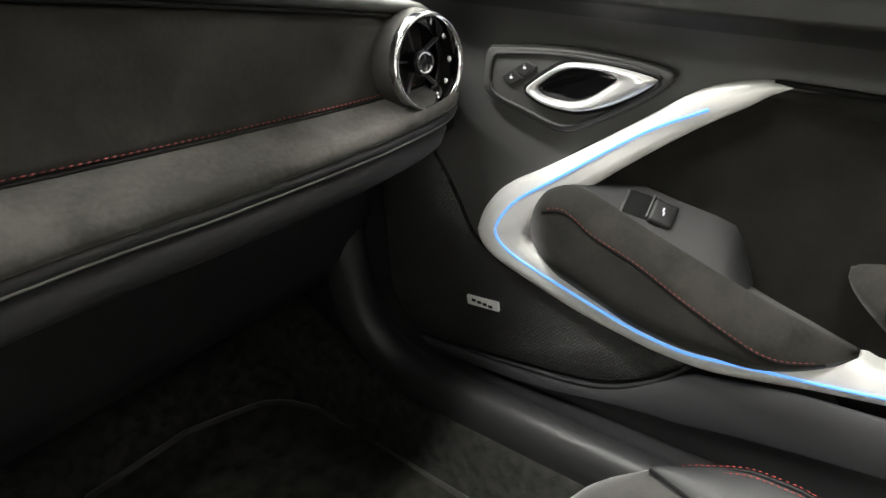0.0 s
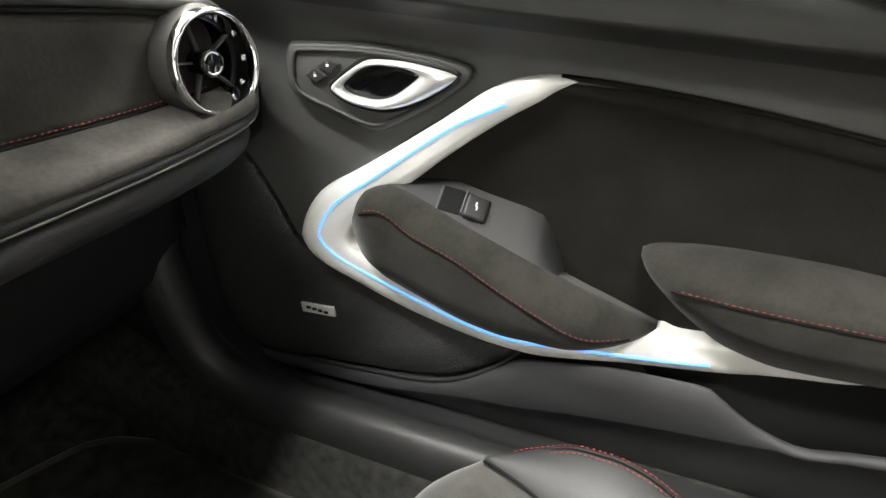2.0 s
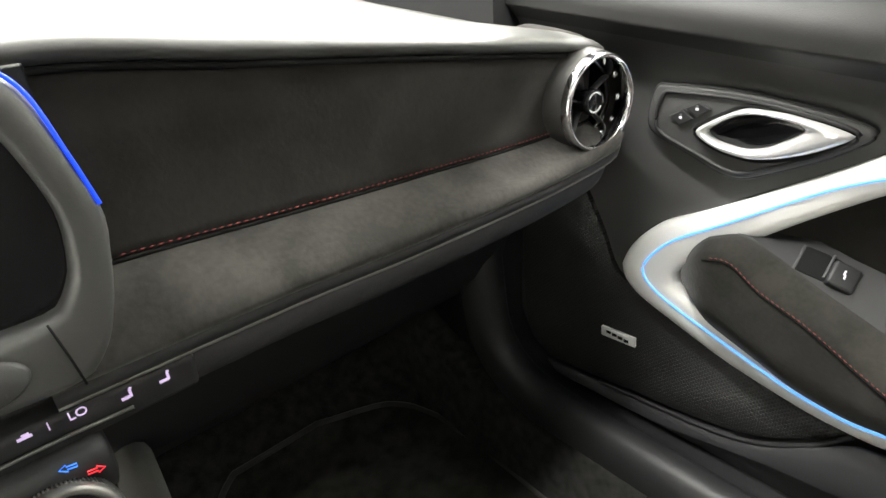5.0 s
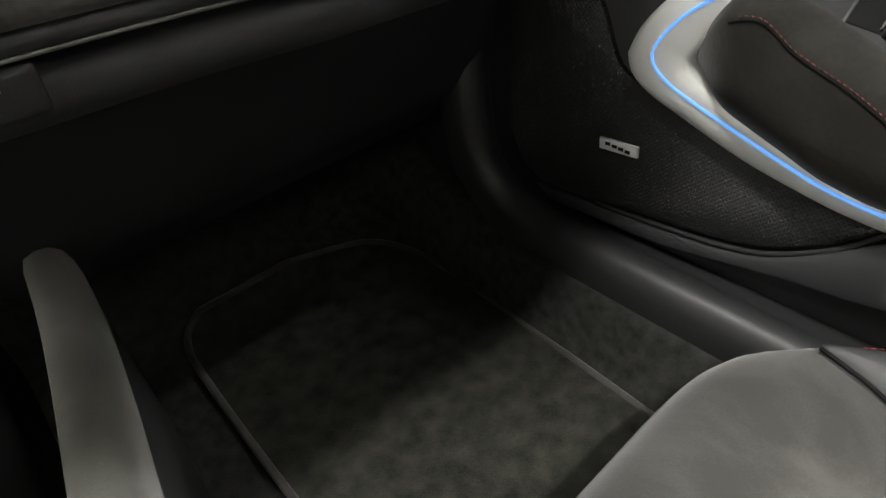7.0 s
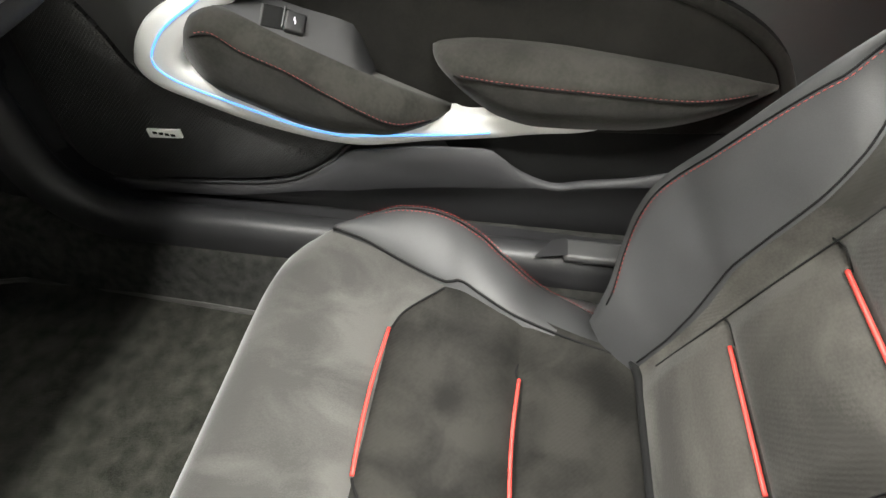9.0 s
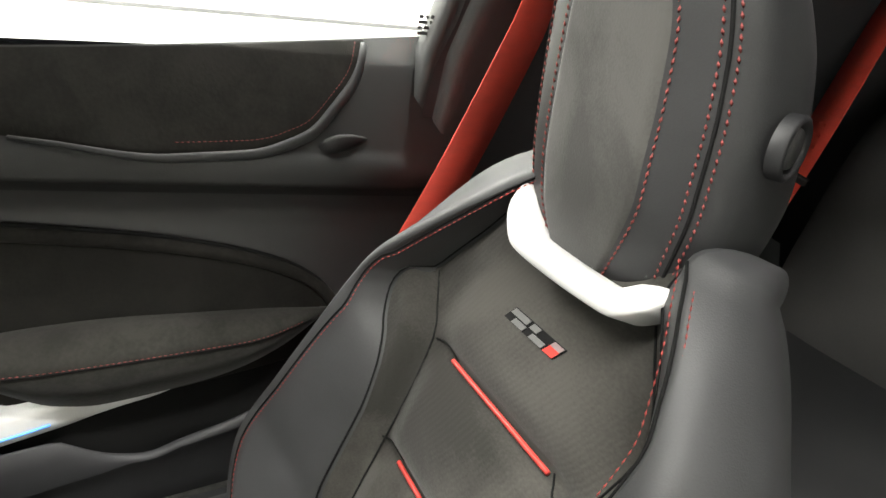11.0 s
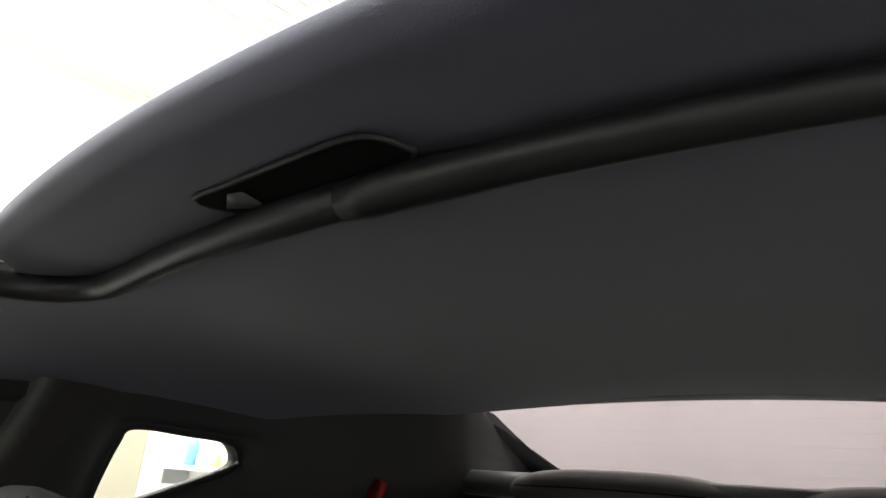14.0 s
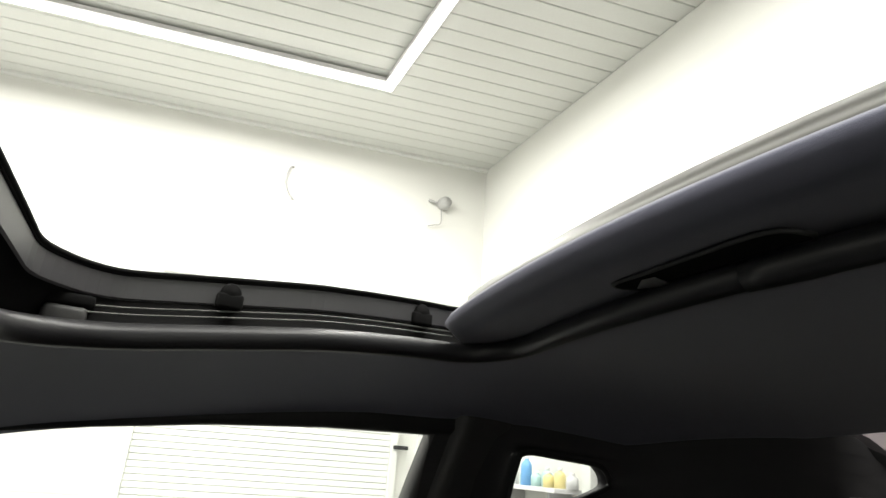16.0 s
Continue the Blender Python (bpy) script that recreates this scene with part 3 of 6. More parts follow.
def pane(name, pts, mat, label, n=1):
    bm = bmesh.new()
    bm.faces.new([bm.verts.new(p) for p in pts])
    ob = tagged(obj(name, bm, mat, False), label, "window", kind="structure")
    ob.visible_shadow = False
    return ob


structure("wall_rear_skin", box((XC, -1.95, 0.55), (1.6, 0.06, 0.95)), GLOSS_BLACK, "rear skin of the car", "wall")
pane("window_quarter", [Vector((side_x(p.z, p.y) + 0.022, p.y, p.z)) for p in QW], GLASS, "small clear fixed quarter window")

# front door window opening: pillar in front, rail on top, pillar behind
WTOP = [(-0.37, 1.146), (-0.30, 1.142), (-0.12, 1.137), (0.04, 1.126), (0.18, 1.110), (0.30, 1.092), (0.45, 1.05), (0.62, 0.985), (0.85, 0.90)]


def door_rail(flip=False):
    rr = []
    for y, z in WTOP:
        x = 0.668 if y < 0.4 else 0.668 + 0.02 * (y - 0.4)
        row = [Vector((x - 0.004, y, z + 0.025)), Vector((x - 0.006, y, z + 0.008)), Vector((x, y, z)), Vector((x + 0.03, y, z - 0.001)), Vector((x + 0.05, y, z + 0.03))]
        rr.append([Vector((2 * XC - v.x, v.y, v.z)) if flip else v for v in row])
    return loft(rr)


structure("trim_door_rail", door_rail(), PLASTIC_DARK, "black trim rail along the top of the door window", "trim", True)
structure("trim_door_rail_left", door_rail(True), PLASTIC_DARK, "black trim rail along the top of the door window", "trim", True)


def pillar(flip=False):
    rr = []
    for z, y, x in ((1.175, -0.338, 0.650), (1.145, -0.330, 0.660), (1.08, -0.312, 0.672), (1.0, -0.290, 0.684), (0.92, -0.266, 0.695), (0.80, -0.245, 0.70), (0.6, -0.23, 0.70), (0.36, -0.22, 0.69)):
        w = 0.055
        row = [(x + 0.055, y + 0.022), (x + 0.02, y + 0.024), (x + 0.012, y + 0.012), (x + 0.02, y + 0.004), (x + 0.004, y - 0.004), (x - 0.004, y - 0.016), (x - 0.004, y - 0.034), (x + 0.004, y - w), (x + 0.012, y - w - 0.06)]
        rr.append([Vector((2 * XC - a if flip else a, b, z)) for a, b in row])
    return loft(rr)


structure("trim_pillar", pillar(), PLASTIC, "black plastic door pillar trim with a rubber seal", "pillar", True)
structure("trim_pillar_left", pillar(True), PLASTIC, "black plastic door pillar trim with a rubber seal", "pillar", True)
pane("window_door", [(0.70, -0.30, 1.145), (0.70, 0.04, 1.13), (0.70, 0.3, 1.096), (0.70, 0.62, 0.99), (0.73, 0.9, 0.90), (0.735, -0.24, 0.90)], GLASS, "clear front door window glass")
# etched approval mark in the lower rear corner of the glass
mark_pane = bpy.data.objects["window_door"]
bm = bmesh.new()
for row_k, bars in enumerate(((0.006, 0.004, 0.009), (0.012, 0.010), (0.005, 0.007, 0.006, 0.004), (0.016, 0.006))):
    yy = -0.236
    for wide in bars:
        box((0.7255 + 0.001 * row_k, yy - wide / 2, 0.962 - 0.0065 * row_k), (0.0008, wide, 0.0042), 0, bm)
        yy -= wide + 0.003
part("etched_mark", bm, GREY_INK, mark_pane, "small grey etched marks", False)

# windscreen pillar and header, rear window
for flip in (False, True):
    pts = curve([(0.66, 0.45, 1.075), (0.675, 0.62, 1.01), (0.69, 0.85, 0.935), (0.70, 1.15, 0.86)], 14)
    if flip:
        pts = [Vector((2 * XC - p.x, p.y, p.z)) for p in pts]
    structure("trim_screen_pillar", tube(pts, 0.035, 10), HEADLINING, "black cloth covered windscreen pillar", "pillar", True)
pane("windscreen", [(-0.66, 0.58, 1.10), (0.56, 0.58, 1.10), (0.70, 1.36, 0.86), (-0.80, 1.36, 0.86)], GLASS, "clear raked windscreen glass")
pane("window_rear", [(0.52, -1.05, 1.246), (-0.62, -1.05, 1.246), (-0.72, -1.75, 1.02), (0.62, -1.75, 1.02)], GLASS_REAR, "tinted raked rear window glass")
for flip in (False, True):
    rr = []
    for y, z, x in ((-1.08, 1.222, 0.475), (-1.25, 1.178, 0.445), (-1.4, 1.135, 0.425), (-1.52, 1.10, 0.41), (-1.75, 1.03, 0.40)):
        row = [(x, z + 0.004), (x + 0.01, z - 0.008), (x + 0.04, z - 0.02), (x + 0.22, z - 0.06), (x + 0.34, z - 0.12)]
        rr.append([Vector((2 * XC - a if flip else a, y, b)) for a, b in row])
    structure("trim_rear_pillar", loft(rr), PLASTIC_DARK, "black rear pillar trim beside the rear window", "pillar", True)
# parcel shelf and boot bulkhead
structure("parcel_shelf", box((XC, -1.38, 1.070), (1.12, 0.5, 0.05), 0.02), PADDED, "dark grey padded parcel shelf under the rear window", "shelf", True)
structure("wall_bulkhead", box((XC, -1.66, 0.68), (1.4, 0.05, 0.78)), PLASTIC_DARK, "black bulkhead behind the rear seats", "wall")

# floor pan, tunnel, footwell
rr = []
for y, z in ((1.35, 0.62), (1.22, 0.42), (1.08, 0.27), (0.95, 0.205), (0.8, 0.196), (0.4, 0.195), (-0.3, 0.2), (-0.8, 0.24), (-1.0, 0.32), (-1.65, 0.34)):
    rr.append([Vector((x, y, z + dz)) for x, dz in ((-0.75, 0.06), (-0.66, 0.0), (-0.3, 0.0), (0.0, 0.0), (0.3, 0.0), (0.5, 0.0), (0.568, 0.004), (0.580, 0.02), (0.590, 0.07), (0.600, 0.125), (0.66, 0.13), (0.79, 0.13))])
structure("floor", loft(rr), CARPET, "charcoal carpeted car floor rising into the footwell", "carpet", True)
structure("wall_firewall", box((XC, 1.36, 0.7), (1.5, 0.05, 0.7)), PLASTIC_DARK, "black firewall behind the dashboard", "wall")
# unseen side pieces, added to steer light: the open stretch between lets it in
structure("wall_left_front", box((-0.815, 1.42, 0.60), (0.03, 0.76, 0.60)), PLASTIC_DARK, "added plain dark side before the open stretch", "wall")
structure("wall_left_rear", box((-0.815, -1.0, 0.60), (0.03, 1.2, 0.60)), PLASTIC_DARK, "added plain dark side behind the open stretch", "wall")
structure("sill_left", box((-0.76, 0.3, 0.27), (0.12, 2.2, 0.2), 0.02), PLASTIC, "black door sill of the open driver side", "sill")
structure("wall_kick", box((0.668, 1.13, 0.55), (0.05, 0.56, 0.75)), PLASTIC_DARK, "black kick panel beside the footwell", "wall")
structure("wall_outer", box((0.80, 0.1, 0.52), (0.03, 3.4, 0.78)), GLOSS_BLACK, "outer skin of the car side", "wall")

# door sill with its front end rising along the door opening
path = curve([(0.62, -0.22, 0.352), (0.62, 0.2, 0.352), (0.62, 0.6, 0.352), (0.62, 0.72, 0.352), (0.62, 0.785, 0.366), (0.62, 0.826, 0.405), (0.622, 0.842, 0.47), (0.63, 0.86, 0.60), (0.64, 0.88, 0.72)], 60)
PROFILE = [(-0.022, -0.045), (-0.023, -0.03), (-0.021, -0.014), (-0.015, 0.003), (0.0, 0.010), (0.016, 0.008), (0.03, -0.004), (0.042, -0.02), (0.055, -0.022), (0.10, -0.03)]
rr = []
for i, p in enumerate(path):
    d = (path[min(i + 1, 59)] - path[max(0, i - 1)]).normalized()
    n = Vector((0, -d.z, d.y))
    rr.append([p + Vector((a, 0, 0)) + n * b for a, b in PROFILE])
structure("sill", loft(rr), SILL_PLASTIC, "black plastic door sill curving up at its front", "sill", True)
cover = empty("sill_cover", (0.62, 0.06, 0.36))
part("cap", box((0.618, 0.03, 0.366), (0.036, 0.13, 0.014), 0.006), PLASTIC, cover)
part("ramp", loft([[Vector((0.60, 0.135, 0.364)), Vector((0.637, 0.11, 0.364))], [Vector((0.602, 0.09, 0.3735)), Vector((0.635, 0.09, 0.3735))]]), PLASTIC_DARK, cover)
tagged(cover, "raised black plastic cap on the door sill", "cover")
rails = empty("seat_rail", (0.55, 0.0, 0.2))
part("rail", box((0.53, 0.06, 0.235), (0.03, 0.42, 0.035), 0.004), STEEL, rails, "bare steel slide")
part("tilt_lever", box((0.565, 0.03, 0.285), (0.025, 0.11, 0.016), 0.006, rot=Matrix.Rotation(radians(18), 4, "X")), SATIN_DARK, rails)
part("cross_lever", box((0.575, 0.055, 0.30), (0.016, 0.10, 0.012), 0.004, rot=Matrix.Rotation(radians(10), 4, "X")), STEEL, rails)
tagged(rails, "steel seat slide with a lever beside the sill", "seat rail")

# floor mat
mat_ob = empty("floor_mat", (0.39, 0.7, 0.2))
MAT_L = [(0.42, 0.211), (0.70, 0.211), (0.98, 0.216), (1.01, 0.226), (1.03, 0.256)]
MAT_R = [(0.42, 0.562), (0.52, 0.566), (0.66, 0.572), (0.82, 0.578), (0.92, 0.574), (0.97, 0.556), (1.0, 0.52), (1.03, 0.40)]


def floor_z(y):
    return table(y, [(-0.3, 0.2), (0.4, 0.195), (0.8, 0.197), (0.95, 0.206), (1.08, 0.27)])


rows_m, edge_l, edge_r = [], [], []
for j in range(49):
    y = 0.42 + 0.61 * (1 - (1 - j / 48) ** 1.6)
    a, b = table(y, MAT_L), table(y, MAT_R)
    rows_m.append([Vector((a + (b - a) * k / 24, y, floor_z(y) + 0.010)) for k in range(25)])
    edge_l.append(Vector((a, y, floor_z(y) + 0.009)))
    edge_r.append(Vector((b, y, floor_z(y) + 0.009)))
part("mat_cloth", loft(rows_m), MAT_CLOTH, mat_ob)
part("binding", tube(edge_l + edge_r[::-1], 0.0050, 8), SUEDE_SEAT, mat_ob, "grey bound edge")
tagged(mat_ob, "charcoal pile floor mat with a bound edge", "floor mat")

# ---- passenger door ----
door = empty("car_door", (0.70, 0.3, 0.33))


BELT = [(-0.3, 0.939), (-0.18, 0.931), (-0.02, 0.921), (0.2, 0.911), (0.5, 0.905), (1.0, 0.905)]


def door_x(y, z):
    """Inner face of the door lining."""
    ledge = 0.838 + 0.09 * (y - 0.52)
    x = 0.700
    d = z - (ledge - 0.055)
    if d > 0:
        x -= 0.036 * min(1, d / 0.045) ** 1.6
    if z > ledge:
        x += 0.55 * (z - ledge) ** 1.0 * min(1.0, (z - ledge) / 0.03)
    return x


low_rows_d, up_rows_d = [], []
for i in range(90):
    y = -0.27 + 1.27 * i / 89
    top, cut = table(y, BELT), 0.812 + 0.09 * (y - 0.52)
    low_rows_d.append([Vector((door_x(y, z), y, z)) for z in [0.335 + (cut - 0.335) * k / 100 for k in range(101)]])
    up_rows_d.append([Vector((door_x(y, z), y, z)) for z in [cut + (top - cut) * k / 40 for k in range(41)]])
part("lining", loft(low_rows_d), PLASTIC, door)
part("upper_lining", loft(up_rows_d), PLASTIC_SHADED, door, "black plastic upper lining, darkened")

# recessed suede insert and the rolled edge over it
INS = [(0.37, 0.752), (0.281, 0.747), (0.176, 0.731), (0.06, 0.705), (-0.048, 0.668), (-0.105, 0.626), (-0.13, 0.58), (-0.12, 0.53), (0.10, 0.505), (0.26, 0.50), (0.36, 0.56), (0.44, 0.62), (0.53, 0.645), (0.47, 0.69), (0.42, 0.725)]
part("insert", plate([(p.y, p.z) for p in curve([(0, a, b) for a, b in INS], 90, True)], 0.694, 0.702, 0.003), SUEDE_DOOR, door, "shaded microsuede insert")
roll = curve([(0.696, 0.372, 0.752), (0.696, 0.281, 0.743), (0.696, 0.176, 0.726), (0.696, 0.06, 0.701), (0.696, -0.045, 0.665), (0.696, -0.105, 0.624), (0.697, -0.135, 0.575)], 40)
part("rolled_edge", tube(roll, [0.003 + 0.006 * math.sin(math.pi * min(1, (k + 2) / 12) / 2) for k in range(40)], 12, flat=0.75), SUEDE, door)
seam_line = [Vector((0.6955, p.y, p.z + 0.0105)) for p in roll]
part("seam", tube(seam_line, 0.0026, 6), SEAM, door)
# padded microsuede upper panel ending in a rolled, stitched edge
PAD_LOW = [(-0.174, 0.929), (-0.160, 0.893), (-0.132, 0.862), (-0.085, 0.826), (-0.02, 0.812), (0.06, 0.813), (0.17, 0.832), (0.24, 0.845), (0.32, 0.861), (0.42, 0.883), (0.50, 0.903)]
rr, roll_pts, pad_seam = [], [], []
for i in range(80):
    y = -0.172 + 0.666 * (i / 79) ** 1.2
    lo = table(y, PAD_LOW)
    top = max(lo + 0.001, table(y, BELT) - 0.001)
    rr.append([Vector((door_x(y, lo + (top - lo) * w) - 0.006 * max(0.0, min(1.0, (top - lo) * w / 0.012)) ** 0.6 - 0.0004, y, lo + (top - lo) * w)) for w in (0.0, 0.03, 0.08, 0.16, 0.3, 0.5, 0.75, 1.0)])
    if y < 0.2:
        roll_pts.append(Vector((door_x(y, lo) - 0.002, y, lo)))
pad = part("upper_pad", loft(rr), SUEDE, door, "padded charcoal microsuede upper panel")
roll_pts = curve(roll_pts, 50)
part("rolled_edge", tube(roll_pts, [0.0075 * (1 - 0.75 * (k / 49) ** 2) for k in range(50)], 10, flat=0.7), LEATHER, pad, "black rolled border")
for k, p in enumerate(roll_pts[:34]):
    d = (roll_pts[k + 1] - p).normalized()
    inward = Vector((0, -d.z, d.y))
    inward = inward if inward.z + inward.y > 0 else -inward
    q = p + inward * 0.015
    pad_seam.append(Vector((door_x(q.y, q.z) - 0.0085, q.y, q.z)))
part("stitching", stitch_row(pad_seam, 0.0046, 0.0008, 0.0005), RED_DULL, pad, "dull red stitched seam")
# small pull recess near the rear edge
part("pull_recess", tube(curve([(0.690, -0.088, 0.803), (0.683, -0.105, 0.812), (0.681, -0.124, 0.819), (0.688, -0.160, 0.821)], 18), [0.002 + 0.009 * math.sin(math.pi * k / 17) for k in range(18)], 10, flat=0.5), PLASTIC_DARK, door)

# silver trim: outer and inner edges in (y, z)
TIP, APEX = (0.357, 0.759), (0.677, 0.561)
OUT_A = [TIP, (0.375, 0.763), (0.391, 0.762), (0.416, 0.757), (0.441, 0.746), (0.468, 0.728), (0.497, 0.709), (0.563, 0.667), (0.600, 0.645), (0.632, 0.627), (0.652, 0.608), (0.668, 0.585), APEX]
IN_A = [TIP, (0.375, 0.750), (0.388, 0.741), (0.412, 0.727), (0.438, 0.710), (0.466, 0.690), (0.495, 0.668), (0.521, 0.647), (0.560, 0.618), (0.588, 0.596), (0.605, 0.570)]
OUT_B = [APEX, (0.671, 0.543), (0.652, 0.527), (0.613, 0.511), (0.537, 0.484), (0.465, 0.468), (0.432, 0.463), (0.399, 0.461), (0.368, 0.463), (0.284, 0.479), (0.234, 0.487), (0.145, 0.500), (0.094, 0.507), (0.044, 0.5225)]
IN_B = [(0.605, 0.570), (0.603, 0.560), (0.591, 0.551), (0.561, 0.539), (0.498, 0.514), (0.464, 0.501), (0.431, 0.492), (0.399, 0.490), (0.350, 0.497), (0.292, 0.512), (0.262, 0.533), (0.241, 0.529), (0.191, 0.533), (0.170, 0.5285), (0.152, 0.5195), (0.10, 0.5205), (0.044, 0.524)]
NA, NB = 44, 70
oa, ia = curve([(0, a, b) for a, b in OUT_A], NA), curve([(0, a, b) for a, b in IN_A], NA)
ob_, ib = curve([(0, a, b) for a, b in OUT_B], NB), curve([(0, a, b) for a, b in IN_B], NB)
outs, ins = oa + ob_[1:], ia + ib[1:]


def trim_high(i):
    """How far the trim stands out: less on its lower branch."""
    lower = min(1.0, max(0.0, (i - NA - 6) / 12))
    return 0.006 + 0.020 * min(1.0, (ins[i] - outs[i]).length / 0.05) * (1 - 0.12 * lower)


rr = []
for i, (o, n) in enumerate(zip(outs, ins)):
    row = []
    high = trim_high(i)
    for w, h in ((0, -0.15), (0.0, 0.5), (0.04, 0.72), (0.14, 0.88), (0.34, 0.985), (0.42, 1.0), (0.50, 0.993), (0.70, 0.965), (0.90, 0.90), (0.975, 0.76), (1.0, -0.15)):
        p = o.lerp(n, w)
        row.append(Vector((0.699 - high * h, p.y, p.z)))
    rr.append(row)
trim = part("trim_blade", loft(rr), SATIN, door, "satin silver angled trim blade")

# blue light guide
STRIP = [(0.418, 0.738), (0.466, 0.715), (0.514, 0.684), (0.561, 0.651), (0.606, 0.620), (0.628, 0.598), (0.642, 0.574), (0.639, 0.559), (0.622, 0.545), (0.592, 0.532), (0.548, 0.516), (0.498, 0.499), (0.464, 0.489), (0.430, 0.483), (0.398, 0.481), (0.339, 0.488), (0.285, 0.494), (0.236, 0.501), (0.210, 0.505)]
guide = []
for p in curve([(0, a, b) for a, b in STRIP], 110):
    k = min(range(len(outs)), key=lambda i: (outs[i].lerp(ins[i], 0.42) - p).length)
    guide.append(Vector((0.699 - trim_high(k) - 0.0002, p.y, p.z)))
part("light_guide", tube(guide, 0.0015, 8), BLUE_LIGHT, trim, "glowing blue light strip")

# padded pull with its ridge and stitched seam
ARM = [(0.262, 0.527, 0.531, 0.534), (0.28, 0.515, 0.528, 0.544), (0.313, 0.504, 0.530, 0.562), (0.36, 0.493, 0.548, 0.583), (0.405, 0.489, 0.570, 0.602), (0.454, 0.496, 0.597, 0.622), (0.50, 0.513, 0.616, 0.642), (0.536, 0.527, 0.636, 0.653), (0.562, 0.538, 0.628, 0.643), (0.585, 0.554, 0.604, 0.618), (0.602, 0.567, 0.578, 0.584)]
rr, ridge = [], []
for i in range(48):
    y = 0.262 + 0.34 * i / 47
    lo, mi, hi = (table(y, [(a[0], a[k]) for a in ARM]) for k in (1, 2, 3))
    full = math.sin(math.pi * min(1, max(0, (y - 0.252) / 0.10)) / 2) * math.sin(math.pi * min(1, max(0, (0.606 - y) / 0.06)) / 2)
    xr = 0.690 - 0.058 * full
    xt = 0.690 - 0.032 * full
    row = [Vector((0.697, y, lo)), Vector((0.690 - 0.026 * full, y, lo + 0.003)), Vector((xr + 0.015 * full, y, lo + (mi - lo) * 0.24)), Vector((xr + 0.005 * full, y, lo + (mi - lo) * 0.62)), Vector((xr + 0.0015 * full, y, lo + (mi - lo) * 0.90)),
           Vector((xr, y, mi)), Vector((xr + 0.005, y, mi + (hi - mi) * 0.35)), Vector((xr + (xt - xr) * 0.6, y, mi + (hi - mi) * 0.8)), Vector((xt, y, hi)), Vector((xt + (0.699 - xt) * 0.3, y, hi - 0.004 * full)), Vector((0.699, y, hi - 0.016 * full))]
    rr.append(row)
    ridge.append(Vector((xr - 0.0008, y, mi)))
arm = part("pull_pad", loft(rr, caps=True), SUEDE_PAD, door, "padded charcoal microsuede door pull")
part("stitching", stitch_row(ridge[4:41], 0.0046, 0.0008, 0.00048, (0, 0, 0.0006)), RED_DULL, arm, "red stitched seam")
part("fold", tube([p + Vector((0.0015, 0, -0.0035)) for p in ridge[3:42]], 0.0012, 6), SEAM, arm)

# switch plate with two rockers
rr = []
for y, xi, zi, xo, zo in ((0.548, 0.676, 0.648, 0.694, 0.641), (0.52, 0.662, 0.645, 0.694, 0.649), (0.475, 0.658, 0.629, 0.694, 0.653), (0.44, 0.658, 0.614, 0.694, 0.643), (0.40, 0.658, 0.598, 0.694, 0.634), (0.382, 0.658, 0.590, 0.694, 0.628), (0.372, 0.659, 0.586, 0.694, 0.612), (0.357, 0.661, 0.580, 0.694, 0.570)):
    rr.append([Vector((xi + (xo - xi) * w, y, zi + (zo - zi) * w + 0.002 * math.sin(math.pi * w))) for w in (0, 0.1, 0.5, 0.9, 1)])
sw = part("switch_plate", loft(rr), PLASTIC_DARK, door, "black plastic switch plate")
tilt = Matrix.Rotation(radians(-36), 4, "Y") @ Matrix.Rotation(radians(18), 4, "X")
part("switch_frame", box((0.677, 0.4575, 0.6335), (0.031, 0.058, 0.004), 0.0018, rot=tilt), PLASTIC_DARK, sw)
part("switch_well", box((0.6762, 0.4575, 0.6350), (0.027, 0.052, 0.003), 0.001, rot=tilt), SEAM, sw)
rock = part("rocker", box((0.6745, 0.4455, 0.6325), (0.025, 0.024, 0.010), 0.003, rot=tilt @ Matrix.Rotation(radians(9), 4, "X")), PLASTIC_DARK, sw, "black window rocker")
# Flush black block paints the shade of the hollow switch cell
part("cell_shade", box((0.6768, 0.4712, 0.6393), (0.023, 0.020, 0.0040), 0.001, rot=tilt), SEAM, sw, "black block for the shade in the empty switch cell")
part("cell_edge", box((0.6765, 0.4585, 0.6385), (0.026, 0.0022, 0.004), 0.0008, rot=tilt), PLASTIC, sw)
for dz in (-0.0016, 0.0016):
    part("symbol", box((0.6722 + dz * 0.6, 0.4440 + dz * 0.3, 0.6372 + dz), (0.0046, 0.0016, 0.0012), 0.0004, rot=tilt @ Matrix.Rotation(radians(9), 4, "X")), WHITE_INK, rock, "white window symbol")

# elbow rest
REST = [(-0.115, 0.584, 0.592, 0.594), (-0.044, 0.556, 0.594, 0.606), (0.054, 0.533, 0.595, 0.617), (0.153, 0.528, 0.597, 0.626), (0.20, 0.538, 0.599, 0.627), (0.235, 0.560, 0.602, 0.626), (0.26, 0.580, 0.604, 0.623), (0.274, 0.589, 0.604, 0.620), (0.281, 0.594, 0.605, 0.617), (0.286, 0.599, 0.606, 0.612)]
rr, ridge = [], []
